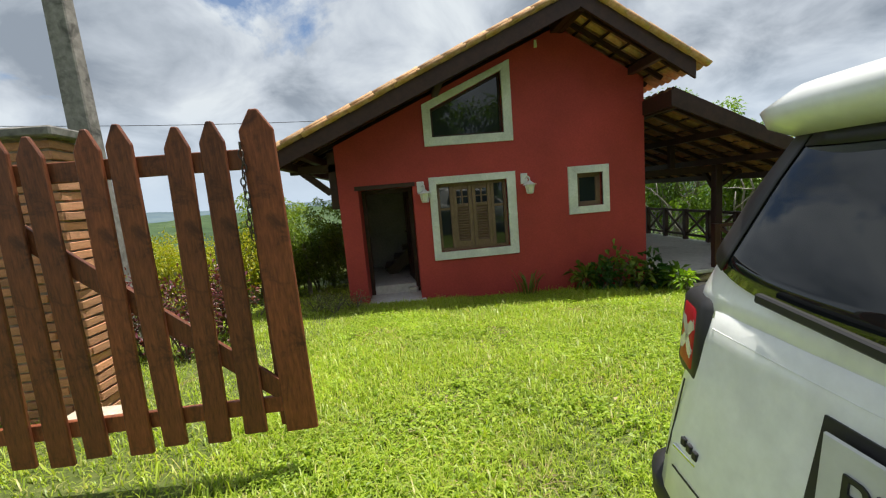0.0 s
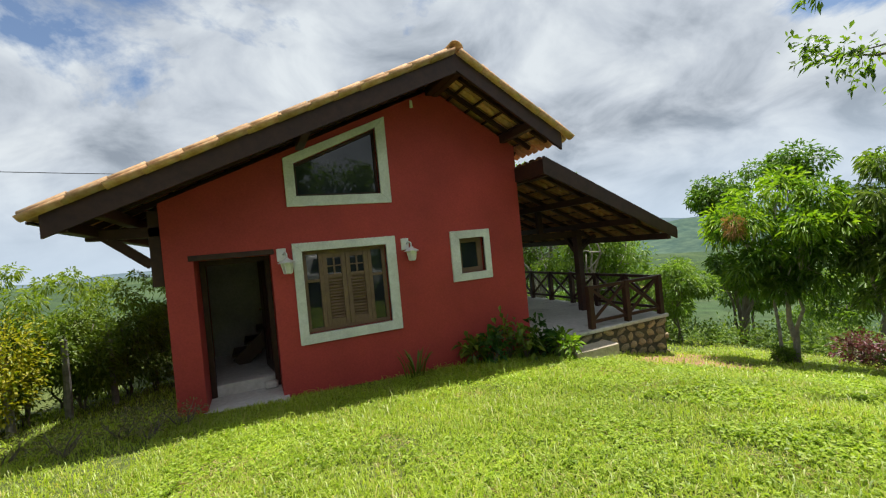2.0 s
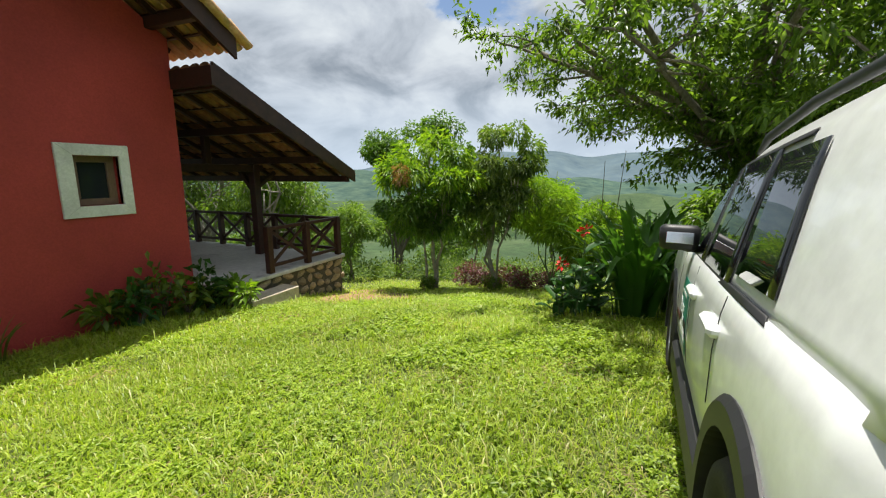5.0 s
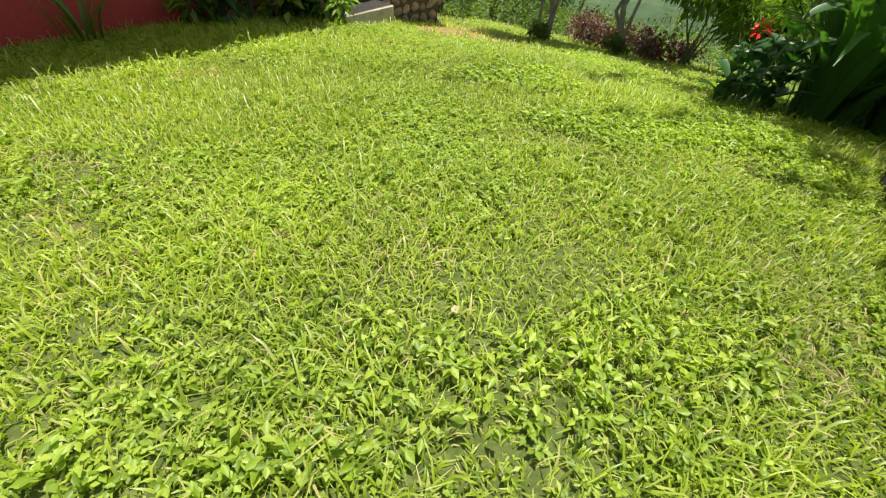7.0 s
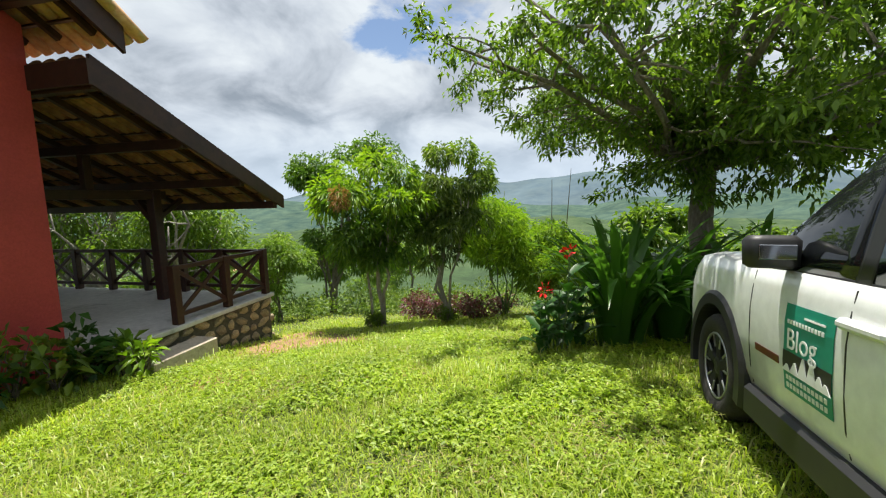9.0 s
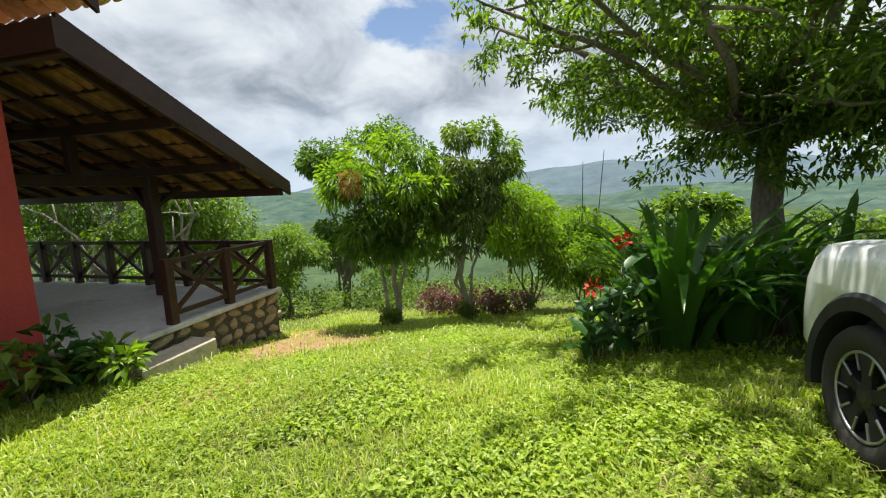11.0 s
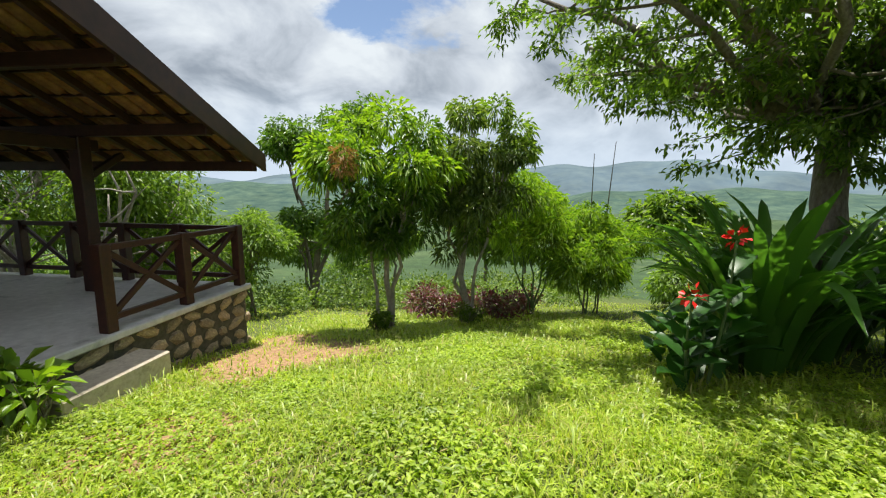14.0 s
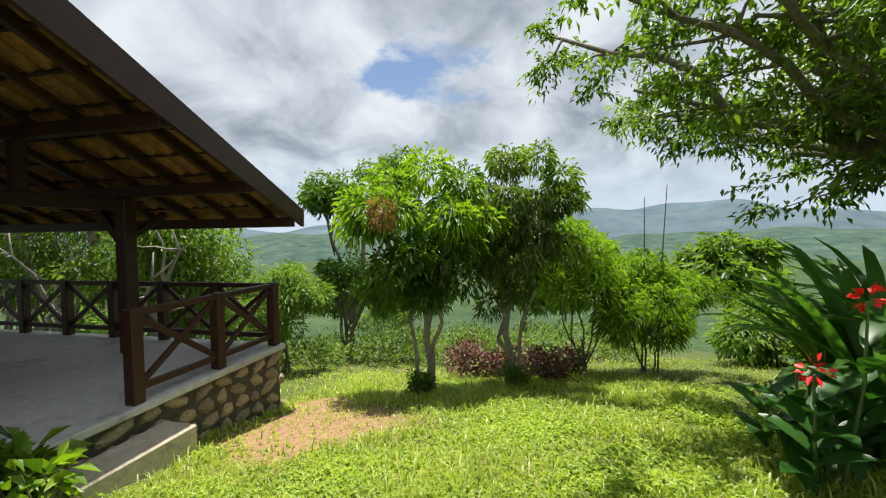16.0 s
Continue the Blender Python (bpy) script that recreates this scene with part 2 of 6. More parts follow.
M = {
    "red": surface("red_render", (0.36, 0.042, 0.038), (0.48, 0.066, 0.056), fine=45, coarse=0.8, rough=0.72, bump=0.35, depth=0.006, stain=(0.33, 0.05, 0.04), stain_at=0.66),
    "white": surface("white_render", (0.62, 0.64, 0.60), (0.80, 0.81, 0.78), fine=38, coarse=2.0, rough=0.75, bump=0.35, depth=0.006, stain=(0.50, 0.52, 0.48), stain_at=0.62),
    "inner": surface("inner_plaster", (0.35, 0.34, 0.32), (0.5, 0.49, 0.46), fine=20, rough=0.85),
    "dark_wood": surface("dark_stained_wood", (0.030, 0.014, 0.010), (0.062, 0.028, 0.020), fine=9, coarse=2, rough=0.5, bump=0.3, stretch=(1, 1, 1), depth=0.004, spec=0.35),
    "rail_wood": surface("terrace_rail_wood", (0.028, 0.011, 0.008), (0.065, 0.024, 0.016), fine=22, coarse=2, rough=0.5, bump=0.25, depth=0.003),
    "gate_wood": surface("varnished_gate_wood", (0.10, 0.028, 0.013), (0.27, 0.085, 0.036), fine=16, coarse=2.2, rough=0.5, bump=0.3, stretch=(5, 5, 0.7), depth=0.004, stain=(0.05, 0.016, 0.010), stain_at=0.56, rand=0.22),
    "shutter": surface("brown_shutter_wood", (0.14, 0.088, 0.055), (0.24, 0.155, 0.10), fine=18, coarse=3, rough=0.55, bump=0.2, stretch=(5, 5, 0.8), depth=0.003),
    "tile": surface("clay_tile", (0.44, 0.23, 0.11), (0.70, 0.46, 0.25), fine=14, coarse=3, rough=0.85, bump=0.3, depth=0.004, stain=(0.50, 0.40, 0.26), stain_at=0.55, rand=0.25),
    "tile_joined": surface("clay_tile_far", (0.44, 0.23, 0.11), (0.70, 0.46, 0.25), fine=14, coarse=3, rough=0.85, bump=0.3, depth=0.004, stain=(0.50, 0.40, 0.26), stain_at=0.55, island=0.25),
    # same clay, darkened to put the shade under the terrace roof into its colour
    "tile_shaded": surface("dark_old_clay_tile", (0.15, 0.075, 0.042), (0.32, 0.18, 0.09), fine=14, coarse=3, rough=0.9, bump=0.3, depth=0.004, stain=(0.34, 0.12, 0.06), stain_at=0.58, rand=0.35),
    "tile_shaded_joined": surface("dark_old_clay_tile_far", (0.15, 0.075, 0.042), (0.32, 0.18, 0.09), fine=14, coarse=3, rough=0.9, bump=0.3, depth=0.004, stain=(0.34, 0.12, 0.06), stain_at=0.58, island=0.35),
    "concrete": surface("worn_concrete", (0.50, 0.49, 0.47), (0.70, 0.69, 0.66), fine=12, coarse=0.55, rough=0.6, bump=0.2, depth=0.004, stain=(0.16, 0.155, 0.145), stain_at=0.63),
    "step": surface("sandy_step_concrete", (0.46, 0.38, 0.29), (0.68, 0.60, 0.48), fine=26, coarse=2, rough=0.85, bump=0.4, depth=0.006, stain=(0.20, 0.17, 0.13), stain_at=0.62),
    "stone": surface("rubble_stone", (0.24, 0.19, 0.12), (0.52, 0.42, 0.27), fine=9, coarse=2.5, rough=0.85, bump=0.7, depth=0.02, rand=0.3, stain=(0.10, 0.11, 0.07), stain_at=0.62),
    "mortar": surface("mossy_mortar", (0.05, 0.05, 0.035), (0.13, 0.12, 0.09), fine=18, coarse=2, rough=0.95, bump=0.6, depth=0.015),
    "brick": surface("old_clay_brick", (0.44, 0.19, 0.10), (0.66, 0.36, 0.21), fine=24, coarse=3, rough=0.9, bump=0.5, depth=0.006, rand=0.28, stain=(0.60, 0.50, 0.40), stain_at=0.64),
    "brick_mortar": surface("sandy_mortar", (0.22, 0.17, 0.12), (0.38, 0.31, 0.23), fine=24, coarse=3, rough=0.95, bump=0.5, depth=0.008),
    "pole": surface("weathered_concrete_pole", (0.15, 0.145, 0.135), (0.34, 0.33, 0.31), fine=10, coarse=1.2, rough=0.9, bump=0.5, depth=0.008, stain=(0.06, 0.06, 0.055), stain_at=0.55),
    "bark": surface("grey_bark", (0.10, 0.085, 0.065), (0.27, 0.24, 0.19), fine=14, coarse=2.5, rough=0.95, bump=0.8, stretch=(2, 2, 0.6), depth=0.02),
    "pale_bark": surface("pale_bark", (0.20, 0.18, 0.15), (0.42, 0.39, 0.34), fine=14, coarse=2.5, rough=0.95, bump=0.6, depth=0.01),
    "glass": glass_mat("dark_glass"),
    "void": plain("dim_room", (0.012, 0.012, 0.013), 0.9),
    "metal_white": plain("white_painted_metal", (0.74, 0.74, 0.72), 0.4),
    "frosted": plain("lamp_glass", (0.72, 0.70, 0.64), 0.25),
    "chain": plain("rusty_chain", (0.09, 0.07, 0.06), 0.5, 0.8),
    "soil": surface("dark_soil", (0.03, 0.022, 0.015), (0.07, 0.05, 0.032), fine=20, rough=1.0, bump=0.6),
    "grass": leaf_mat("grass_blades", [(0.14, 0.22, 0.018), (0.35, 0.46, 0.04), (0.47, 0.56, 0.08), (0.26, 0.38, 0.03), (0.60, 0.54, 0.22)], 0.42, 0.42),
    "weed": leaf_mat("lawn_weeds", [(0.16, 0.25, 0.02), (0.30, 0.42, 0.035), (0.44, 0.54, 0.07)], 0.45, 0.4),
    "mango": leaf_mat("mango_leaves", [(0.045, 0.11, 0.014), (0.09, 0.18, 0.022), (0.15, 0.26, 0.032)], 0.33, 0.42),
    "mango_new": leaf_mat("fresh_mango_leaves", [(0.11, 0.22, 0.016), (0.20, 0.33, 0.022), (0.28, 0.40, 0.035)], 0.38, 0.45),
    "olive": leaf_mat("grey_green_leaves", [(0.06, 0.11, 0.026), (0.11, 0.17, 0.042), (0.19, 0.25, 0.075)], 0.34, 0.40),
    "bamboo": leaf_mat("bamboo_leaves", [(0.09, 0.19, 0.018), (0.17, 0.29, 0.028), (0.25, 0.37, 0.045)], 0.45, 0.48),
    "fresh": leaf_mat("light_green_leaves", [(0.08, 0.15, 0.022), (0.14, 0.24, 0.034), (0.22, 0.32, 0.055)], 0.45, 0.45),
    "tree": leaf_mat("broad_tree_leaves", [(0.05, 0.10, 0.016), (0.105, 0.18, 0.026), (0.18, 0.27, 0.045)], 0.36, 0.56),
    "lily": leaf_mat("strap_leaves", [(0.045, 0.13, 0.02), (0.08, 0.19, 0.03), (0.13, 0.26, 0.045)], 0.30, 0.4),
    "canna": leaf_mat("canna_leaves", [(0.03, 0.10, 0.016), (0.05, 0.14, 0.022)], 0.4, 0.3),
    "yellow": leaf_mat("yellow_hedge_leaves", [(0.30, 0.28, 0.015), (0.42, 0.38, 0.02), (0.16, 0.25, 0.02)], 0.5, 0.35),
    "hedge": leaf_mat("hedge_leaves", [(0.07, 0.12, 0.014), (0.13, 0.20, 0.02), (0.22, 0.29, 0.03)], 0.45, 0.3),
    "yellow_green": leaf_mat("hedge_shoot_leaves", [(0.10, 0.17, 0.02), (0.19, 0.27, 0.03), (0.26, 0.33, 0.05)], 0.45, 0.35),
    "weed_dry": leaf_mat("dry_weed_leaves", [(0.12, 0.14, 0.04), (0.30, 0.27, 0.16), (0.10, 0.16, 0.03)], 0.6, 0.3),
    "slope": leaf_mat("slope_leaves", [(0.06, 0.12, 0.02), (0.12, 0.20, 0.035), (0.20, 0.28, 0.05), (0.09, 0.15, 0.03)], 0.5, 0.35),
    "straw": leaf_mat("dry_straw", [(0.38, 0.30, 0.16), (0.55, 0.45, 0.26), (0.28, 0.20, 0.11)], 0.7, 0.2),
    "purple": leaf_mat("purple_leaves", [(0.11, 0.025, 0.04), (0.19, 0.045, 0.07), (0.09, 0.035, 0.04), (0.12, 0.14, 0.04)], 0.4, 0.25),
    "tan": leaf_mat("tan_flower_panicle", [(0.36, 0.20, 0.10), (0.46, 0.28, 0.15)], 0.7, 0.2),
    "red_petal": plain("red_petals", (0.75, 0.02, 0.012), 0.5),
    "white_petal": plain("pale_weed_flowers", (0.7, 0.66, 0.62), 0.6),
    "stem": plain("green_stem", (0.10, 0.16, 0.05), 0.6),
    # distance haze is mixed into these two hill colours as blue-grey
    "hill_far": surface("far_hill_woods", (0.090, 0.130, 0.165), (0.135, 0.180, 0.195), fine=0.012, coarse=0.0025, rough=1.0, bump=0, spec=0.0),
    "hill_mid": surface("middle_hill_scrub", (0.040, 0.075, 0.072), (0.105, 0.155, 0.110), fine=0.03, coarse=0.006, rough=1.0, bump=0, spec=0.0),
    "hill_near": surface("valley_slope_bushes", (0.03, 0.06, 0.03), (0.11, 0.155, 0.065), fine=0.12, coarse=0.02, rough=1.0, bump=1.0, depth=2.0, spec=0.0, stain=(0.15, 0.18, 0.09), stain_at=0.62),
    "lawn": lawn_mat(),
    "car_white": plain("white_car_paint", (0.80, 0.82, 0.80), 0.30, 0.0, 0.5, 0.6),
    "car_black": plain("black_car_plastic", (0.018, 0.018, 0.019), 0.5),
    "car_glass": glass_mat("car_glass", (0.012, 0.014, 0.016), 0.02),
    "tyre": surface("rubber_tyre", (0.022, 0.021, 0.020), (0.05, 0.046, 0.04), fine=40, rough=0.85),
    "rim": plain("grey_alloy", (0.42, 0.43, 0.45), 0.35, 0.8),
    "rim_dark": plain("dark_wheel_well", (0.012, 0.012, 0.013), 0.7),
    "lamp_red": plain("red_lamp_lens", (0.42, 0.012, 0.02), 0.38, 0.0, 0.25, 0.0),
    "lamp_clear": plain("clear_lamp_cross", (0.66, 0.62, 0.58), 0.2),
    "plate": plain("number_plate_grey", (0.55, 0.56, 0.55), 0.45),
    "ink": plain("black_letters", (0.015, 0.015, 0.017), 0.5),
    "green_sign": plain("green_sticker", (0.01, 0.25, 0.17), 0.45),
    "white_sign": plain("white_sticker_print", (0.80, 0.82, 0.80), 0.45),
    "maroon": plain("maroon_badge", (0.12, 0.02, 0.015), 0.4),
    "chrome": plain("chrome_trim", (0.72, 0.72, 0.73), 0.12, 1.0),
}


# ---------------------------------------------------------------- building helpers
def link_bm(name, bm, material, smooth=False):
    me = bpy.data.meshes.new(name)
    bm.normal_update()
    bm.to_mesh(me)
    bm.free()
    me.materials.append(M[material])
    if smooth:
        me.polygons.foreach_set("use_smooth", [True] * len(me.polygons))
    return me


def part(name, bm, material, parent=None, label="", smooth=False, at=None):
    ob = new(name, link_bm(name, bm, material, smooth))
    ob.parent = parent
    if at is not None:
        ob.matrix_basis = at
    if label:
        tagged(ob, label)
    return ob


def again(ob, m, parent):
    """Another piece on the same mesh."""
    o = new(ob.name.split(".")[0], ob.data)
    o.parent = parent
    o.matrix_basis = m
    return o


def empty(name, at, label, category, group="", kind=""):
    ob = new(name)
    ob.matrix_basis = at if isinstance(at, Matrix) else Matrix.Translation(at)
    return tagged(ob, label, category, group, kind)


def box(bm, x0, x1, y0, y1, z0, z1, bevel=0.0):
    r = bmesh.ops.create_cube(bm, size=1.0, matrix=Matrix.Translation(((x0 + x1) / 2, (y0 + y1) / 2, (z0 + z1) / 2)) @ Matrix.Diagonal((x1 - x0, y1 - y0, z1 - z0, 1)))
    if bevel:
        edges = list({e for v in r["verts"] for e in v.link_edges})
        bmesh.ops.bevel(bm, geom=edges, offset=bevel, segments=1, affect="EDGES", profile=0.5)


def boxed(x0, x1, y0, y1, z0, z1, bevel=0.0):
    bm = bmesh.new()
    box(bm, x0, x1, y0, y1, z0, z1, bevel)
    return bm


def beam(bm, a, b, w, h, bevel=0.006, up=Vector((0, 0, 1))):
    """A squared timber from a to b, w wide and h high."""
    a, b = Vector(a), Vector(b)
    d = (b - a)
    x = d.normalized()
    y = up.cross(x)
    if y.length < 1e-4:
        y = Vector((0, 1, 0))
    y.normalize()
    z = x.cross(y)
    m = Matrix((x, y, z)).transposed().to_4x4()
    m.translation = (a + b) / 2
    r = bmesh.ops.create_cube(bm, size=1.0, matrix=m @ Matrix.Diagonal((d.length, w, h, 1)))
    if bevel:
        bmesh.ops.bevel(bm, geom=list({e for v in r["verts"] for e in v.link_edges}), offset=bevel, segments=1, affect="EDGES", profile=0.5)


def beamed(a, b, w, h, bevel=0.006):
    bm = bmesh.new()
    beam(bm, a, b, w, h, bevel)
    return bm


def prism(bm, pts, y0, y1):
    """A plate between two upright planes y0 and y1, with its outline in x and z."""
    f = [bm.verts.new((x, y0, z)) for x, z in pts]
    g = [bm.verts.new((x, y1, z)) for x, z in pts]
    n = len(pts)
    bm.faces.new(f)
    bm.faces.new(g[::-1])
    for i in range(n):
        bm.faces.new((f[i], g[i], g[(i + 1) % n], f[(i + 1) % n]))
    bmesh.ops.recalc_face_normals(bm, faces=bm.faces)


def prismed(pts, y0, y1):
    bm = bmesh.new()
    prism(bm, pts, y0, y1)
    return bm


def tube(bm, pts, radii, sides=8, cap=True):
    """A round limb along points, with its own radius at each."""
    rings = []
    prev = None
    for i, p in enumerate(pts):
        p = Vector(p)
        d = (Vector(pts[min(i + 1, len(pts) - 1)]) - Vector(pts[max(i - 1, 0)])).normalized()
        ref = prev if prev is not None else (Vector((1, 0, 0)) if abs(d.x) < 0.9 else Vector((0, 1, 0)))
        u = (ref - d * ref.dot(d)).normalized()
        prev = u
        v = d.cross(u)
        rings.append([bm.verts.new(p + (u * math.cos(2 * math.pi * k / sides) + v * math.sin(2 * math.pi * k / sides)) * radii[i]) for k in range(sides)])
    for r, s in zip(rings, rings[1:]):
        for k in range(sides):
            bm.faces.new((r[k], r[(k + 1) % sides], s[(k + 1) % sides], s[k]))
    if cap:
        bm.faces.new(rings[0][::-1])
        bm.faces.new(rings[-1])


def tubed(pts, radii, sides=8):
    bm = bmesh.new()
    tube(bm, pts, radii, sides)
    return bm


def mesh_np(name, verts, faces, material, parent=None, label="", smooth=False):
    """A mesh from arrays of corners and of quads or triangles."""
    me = bpy.data.meshes.new(name)
    nv, nf, k = len(verts), len(faces), faces.shape[1]
    me.vertices.add(nv)
    me.vertices.foreach_set("co", verts.astype(np.float32).ravel())
    me.loops.add(nf * k)
    me.loops.foreach_set("vertex_index", faces.astype(np.int32).ravel())
    me.polygons.add(nf)
    me.polygons.foreach_set("loop_start", np.arange(0, nf * k, k, dtype=np.int32))
    if smooth:
        me.polygons.foreach_set("use_smooth", np.ones(nf, dtype=bool))
    me.update(calc_edges=True)
    me.materials.append(M[material])
    ob = new(name, me)
    ob.parent = parent
    if label:
        tagged(ob, label)
    return ob


RNG = np.random.default_rng(7)


def unit(v):
    return v / np.maximum(np.linalg.norm(v, axis=1, keepdims=True), 1e-6)


def leaves(name, pos, way, length, width, material, parent=None, label="", droop=0.25, fold=0.15):
    """Leaves at pos that point along way: each a folded blade of four faces round its midrib."""
    n = len(pos)
    way = unit(way)
    side = unit(np.cross(way, unit(np.c_[RNG.normal(0, 0.45, n), RNG.normal(0, 0.45, n), np.ones(n)])))
    nor = np.cross(side, way)
    L = (length * RNG.uniform(0.7, 1.25, n))[:, None]
    W = (width * RNG.uniform(0.75, 1.2, n))[:, None]
    down = np.array([[0, 0, -1.0]])
    mid = pos + way * L * 0.5
    tip = pos + way * L + down * L * droop
    a = mid + side * W * 0.5 + nor * W * fold
    b = mid - side * W * 0.5 + nor * W * fold
    v = np.stack([pos, a, tip, b], axis=1).reshape(-1, 3)
    i = np.arange(n)[:, None] * 4
    f = np.concatenate([i + [[0, 1, 2]], i + [[0, 2, 3]]], axis=1).reshape(-1, 3)
    return mesh_np(name, v, f, material, parent, label)


def blob(n, c, r, seed_noise=0.35, shell=0.55):
    """Points in an uneven rounded mass about c, denser towards its skin."""
    d = unit(RNG.normal(size=(n, 3)))
    k = np.array([noise.noise(Vector((p[0] * 2.2 + c[0], p[1] * 2.2 + c[1], p[2] * 2.2 + c[2]))) for p in d])
    rad = (RNG.uniform(shell ** 2, 1, n) ** 0.5) * (1 + seed_noise * 1.6 * k)
    return np.array(c) + d * rad[:, None] * np.array(r), d


# ---------------------------------------------------------------- ground
def smooth(a, b, x):
    t = np.clip((x - a) / (b - a), 0, 1)
    return t * t * (3 - 2 * t)


def lawn_height(x, y):
    yy = np.clip(y, -4, 12)
    xx = np.clip(x, -6, 20)
    z = 0.925 - 0.0542 * xx - 0.0597 * yy + 0.0022 * np.clip(xx, -2, 14) * yy - 0.0030 * yy * yy - 0.141 * np.maximum(0, xx - 7)
    return z


def land_height(x, y):
    """The garden, the slope below it, the valley and the far ridges."""
    r = np.hypot(x - 5, y - 4)
    az = np.degrees(np.arctan2(x - 5, y - 4))
    z = lawn_height(x, y)
    east = smooth(-5, 45, az) * (1 - smooth(120, 165, az))
    fall = -(13 * smooth(11, 60, r) + 42 * smooth(50, 420, r)) * (0.25 + 0.75 * east)
    wave = 9 * np.sin(x * 0.011 + 1.3) * np.cos(y * 0.009) * smooth(100, 400, r) + 2.5 * np.sin(x * 0.05) * np.sin(y * 0.043 + 1) * smooth(30, 120, r)
    return z + fall + wave


def axis(mid):
    s = np.concatenate([np.arange(0, 15, 0.4), 15 * 1.09 ** np.arange(0, 62)])
    s = np.minimum(s, 3600)
    s = np.unique(s)
    return np.concatenate([mid - s[:0:-1], mid + s])


def build_ground():
    xs, ys = axis(5.0), axis(4.0)
    X, Y = np.meshgrid(xs, ys)
    Z = land_height(X, Y)
    n, k = X.shape
    i = np.arange(n * k).reshape(n, k)
    f = np.stack([i[:-1, :-1], i[:-1, 1:], i[1:, 1:], i[1:, :-1]], axis=-1).reshape(-1, 4)
    ob = mesh_np("ground", np.stack([X, Y, Z], -1).reshape(-1, 3), f, "lawn", smooth=True)
    tagged(ob, "sloping green garden lawn falling to a wooded valley", "ground", kind="structure")


def gz(x, y):
    return float(land_height(np.array([x], float), np.array([y], float))[0])


build_ground()


def ridge_land(name, r0, r1, r2, height, base, a0, a1, material, seed, label):
    """A range of hills seen across the valley: slopes up to an uneven crest and down behind it."""
    az = np.radians(np.arange(a0, a1, 0.5))
    rr = np.concatenate([np.linspace(r0, r1, 22), np.linspace(r1, r2, 8)[1:]])
    A, R = np.meshgrid(az, rr)
    X, Y = 5 + R * np.sin(A), 4 + R * np.cos(A)
    up = smooth(r0, r1, R) * (1 - smooth(r1, r2, R))
    deg = np.degrees(A)
    crest = 0.72 + 0.16 * np.sin(np.radians(deg * 4.0) + seed) + 0.10 * np.sin(np.radians(deg * 9.5) + 2 * seed) + 0.045 * np.sin(np.radians(deg * 23) + seed) + 0.03 * np.sin(np.radians(deg * 47) + 3 * seed)
    gully = 0.07 * np.sin(np.radians(deg * 17) + R * 0.004 + seed) + 0.05 * np.sin(np.radians(deg * 37) - R * 0.006)
    Z = base + height * up * (crest + gully * (1 - smooth(r0 + (r1 - r0) * 0.6, r1, R)))
    n, k = X.shape
    i = np.arange(n * k).reshape(n, k)
    f = np.stack([i[:-1, :-1], i[1:, :-1], i[1:, 1:], i[:-1, 1:]], axis=-1).reshape(-1, 4)
    ob = mesh_np(name, np.stack([X, Y, Z], -1).reshape(-1, 3), f, material, smooth=True)
    tagged(ob, label, "hills", kind="structure")


# far and middle ranges carry painted haze in their base colour
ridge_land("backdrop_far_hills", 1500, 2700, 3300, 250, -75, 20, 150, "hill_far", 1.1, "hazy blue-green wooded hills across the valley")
ridge_land("backdrop_hills", 800, 1500, 1900, 105, -75, 30, 150, "hill_mid", 4.2, "green scrub hills in the middle distance, with blue haze in their colour")
ridge_land("backdrop_near_slope", 170, 420, 640, 38, -62, 28, 78, "hill_near", 2.0, "green bushy slope down in the valley")
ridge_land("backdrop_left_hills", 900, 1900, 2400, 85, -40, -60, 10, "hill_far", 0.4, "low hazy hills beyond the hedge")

# ---------------------------------------------------------------- house
WALL_Y, X0, X1, HOUSE_BACK = 7.5, 1.31, 7.15, 13.4
RIDGE_X, RIDGE_Z = 5.51, 5.16
LEFT_SLOPE, RIGHT_SLOPE = 0.437, 0.60
EAVE_L, EAVE_R = 0.34, 7.46
ROOF_FRONT, ROOF_BACK = 6.5, 14.2


def roof_z(x):
    return RIDGE_Z - (LEFT_SLOPE * (RIDGE_X - x) if x < RIDGE_X else RIGHT_SLOPE * (x - RIDGE_X))


def wall_top(x):
    return roof_z(x) - 0.16


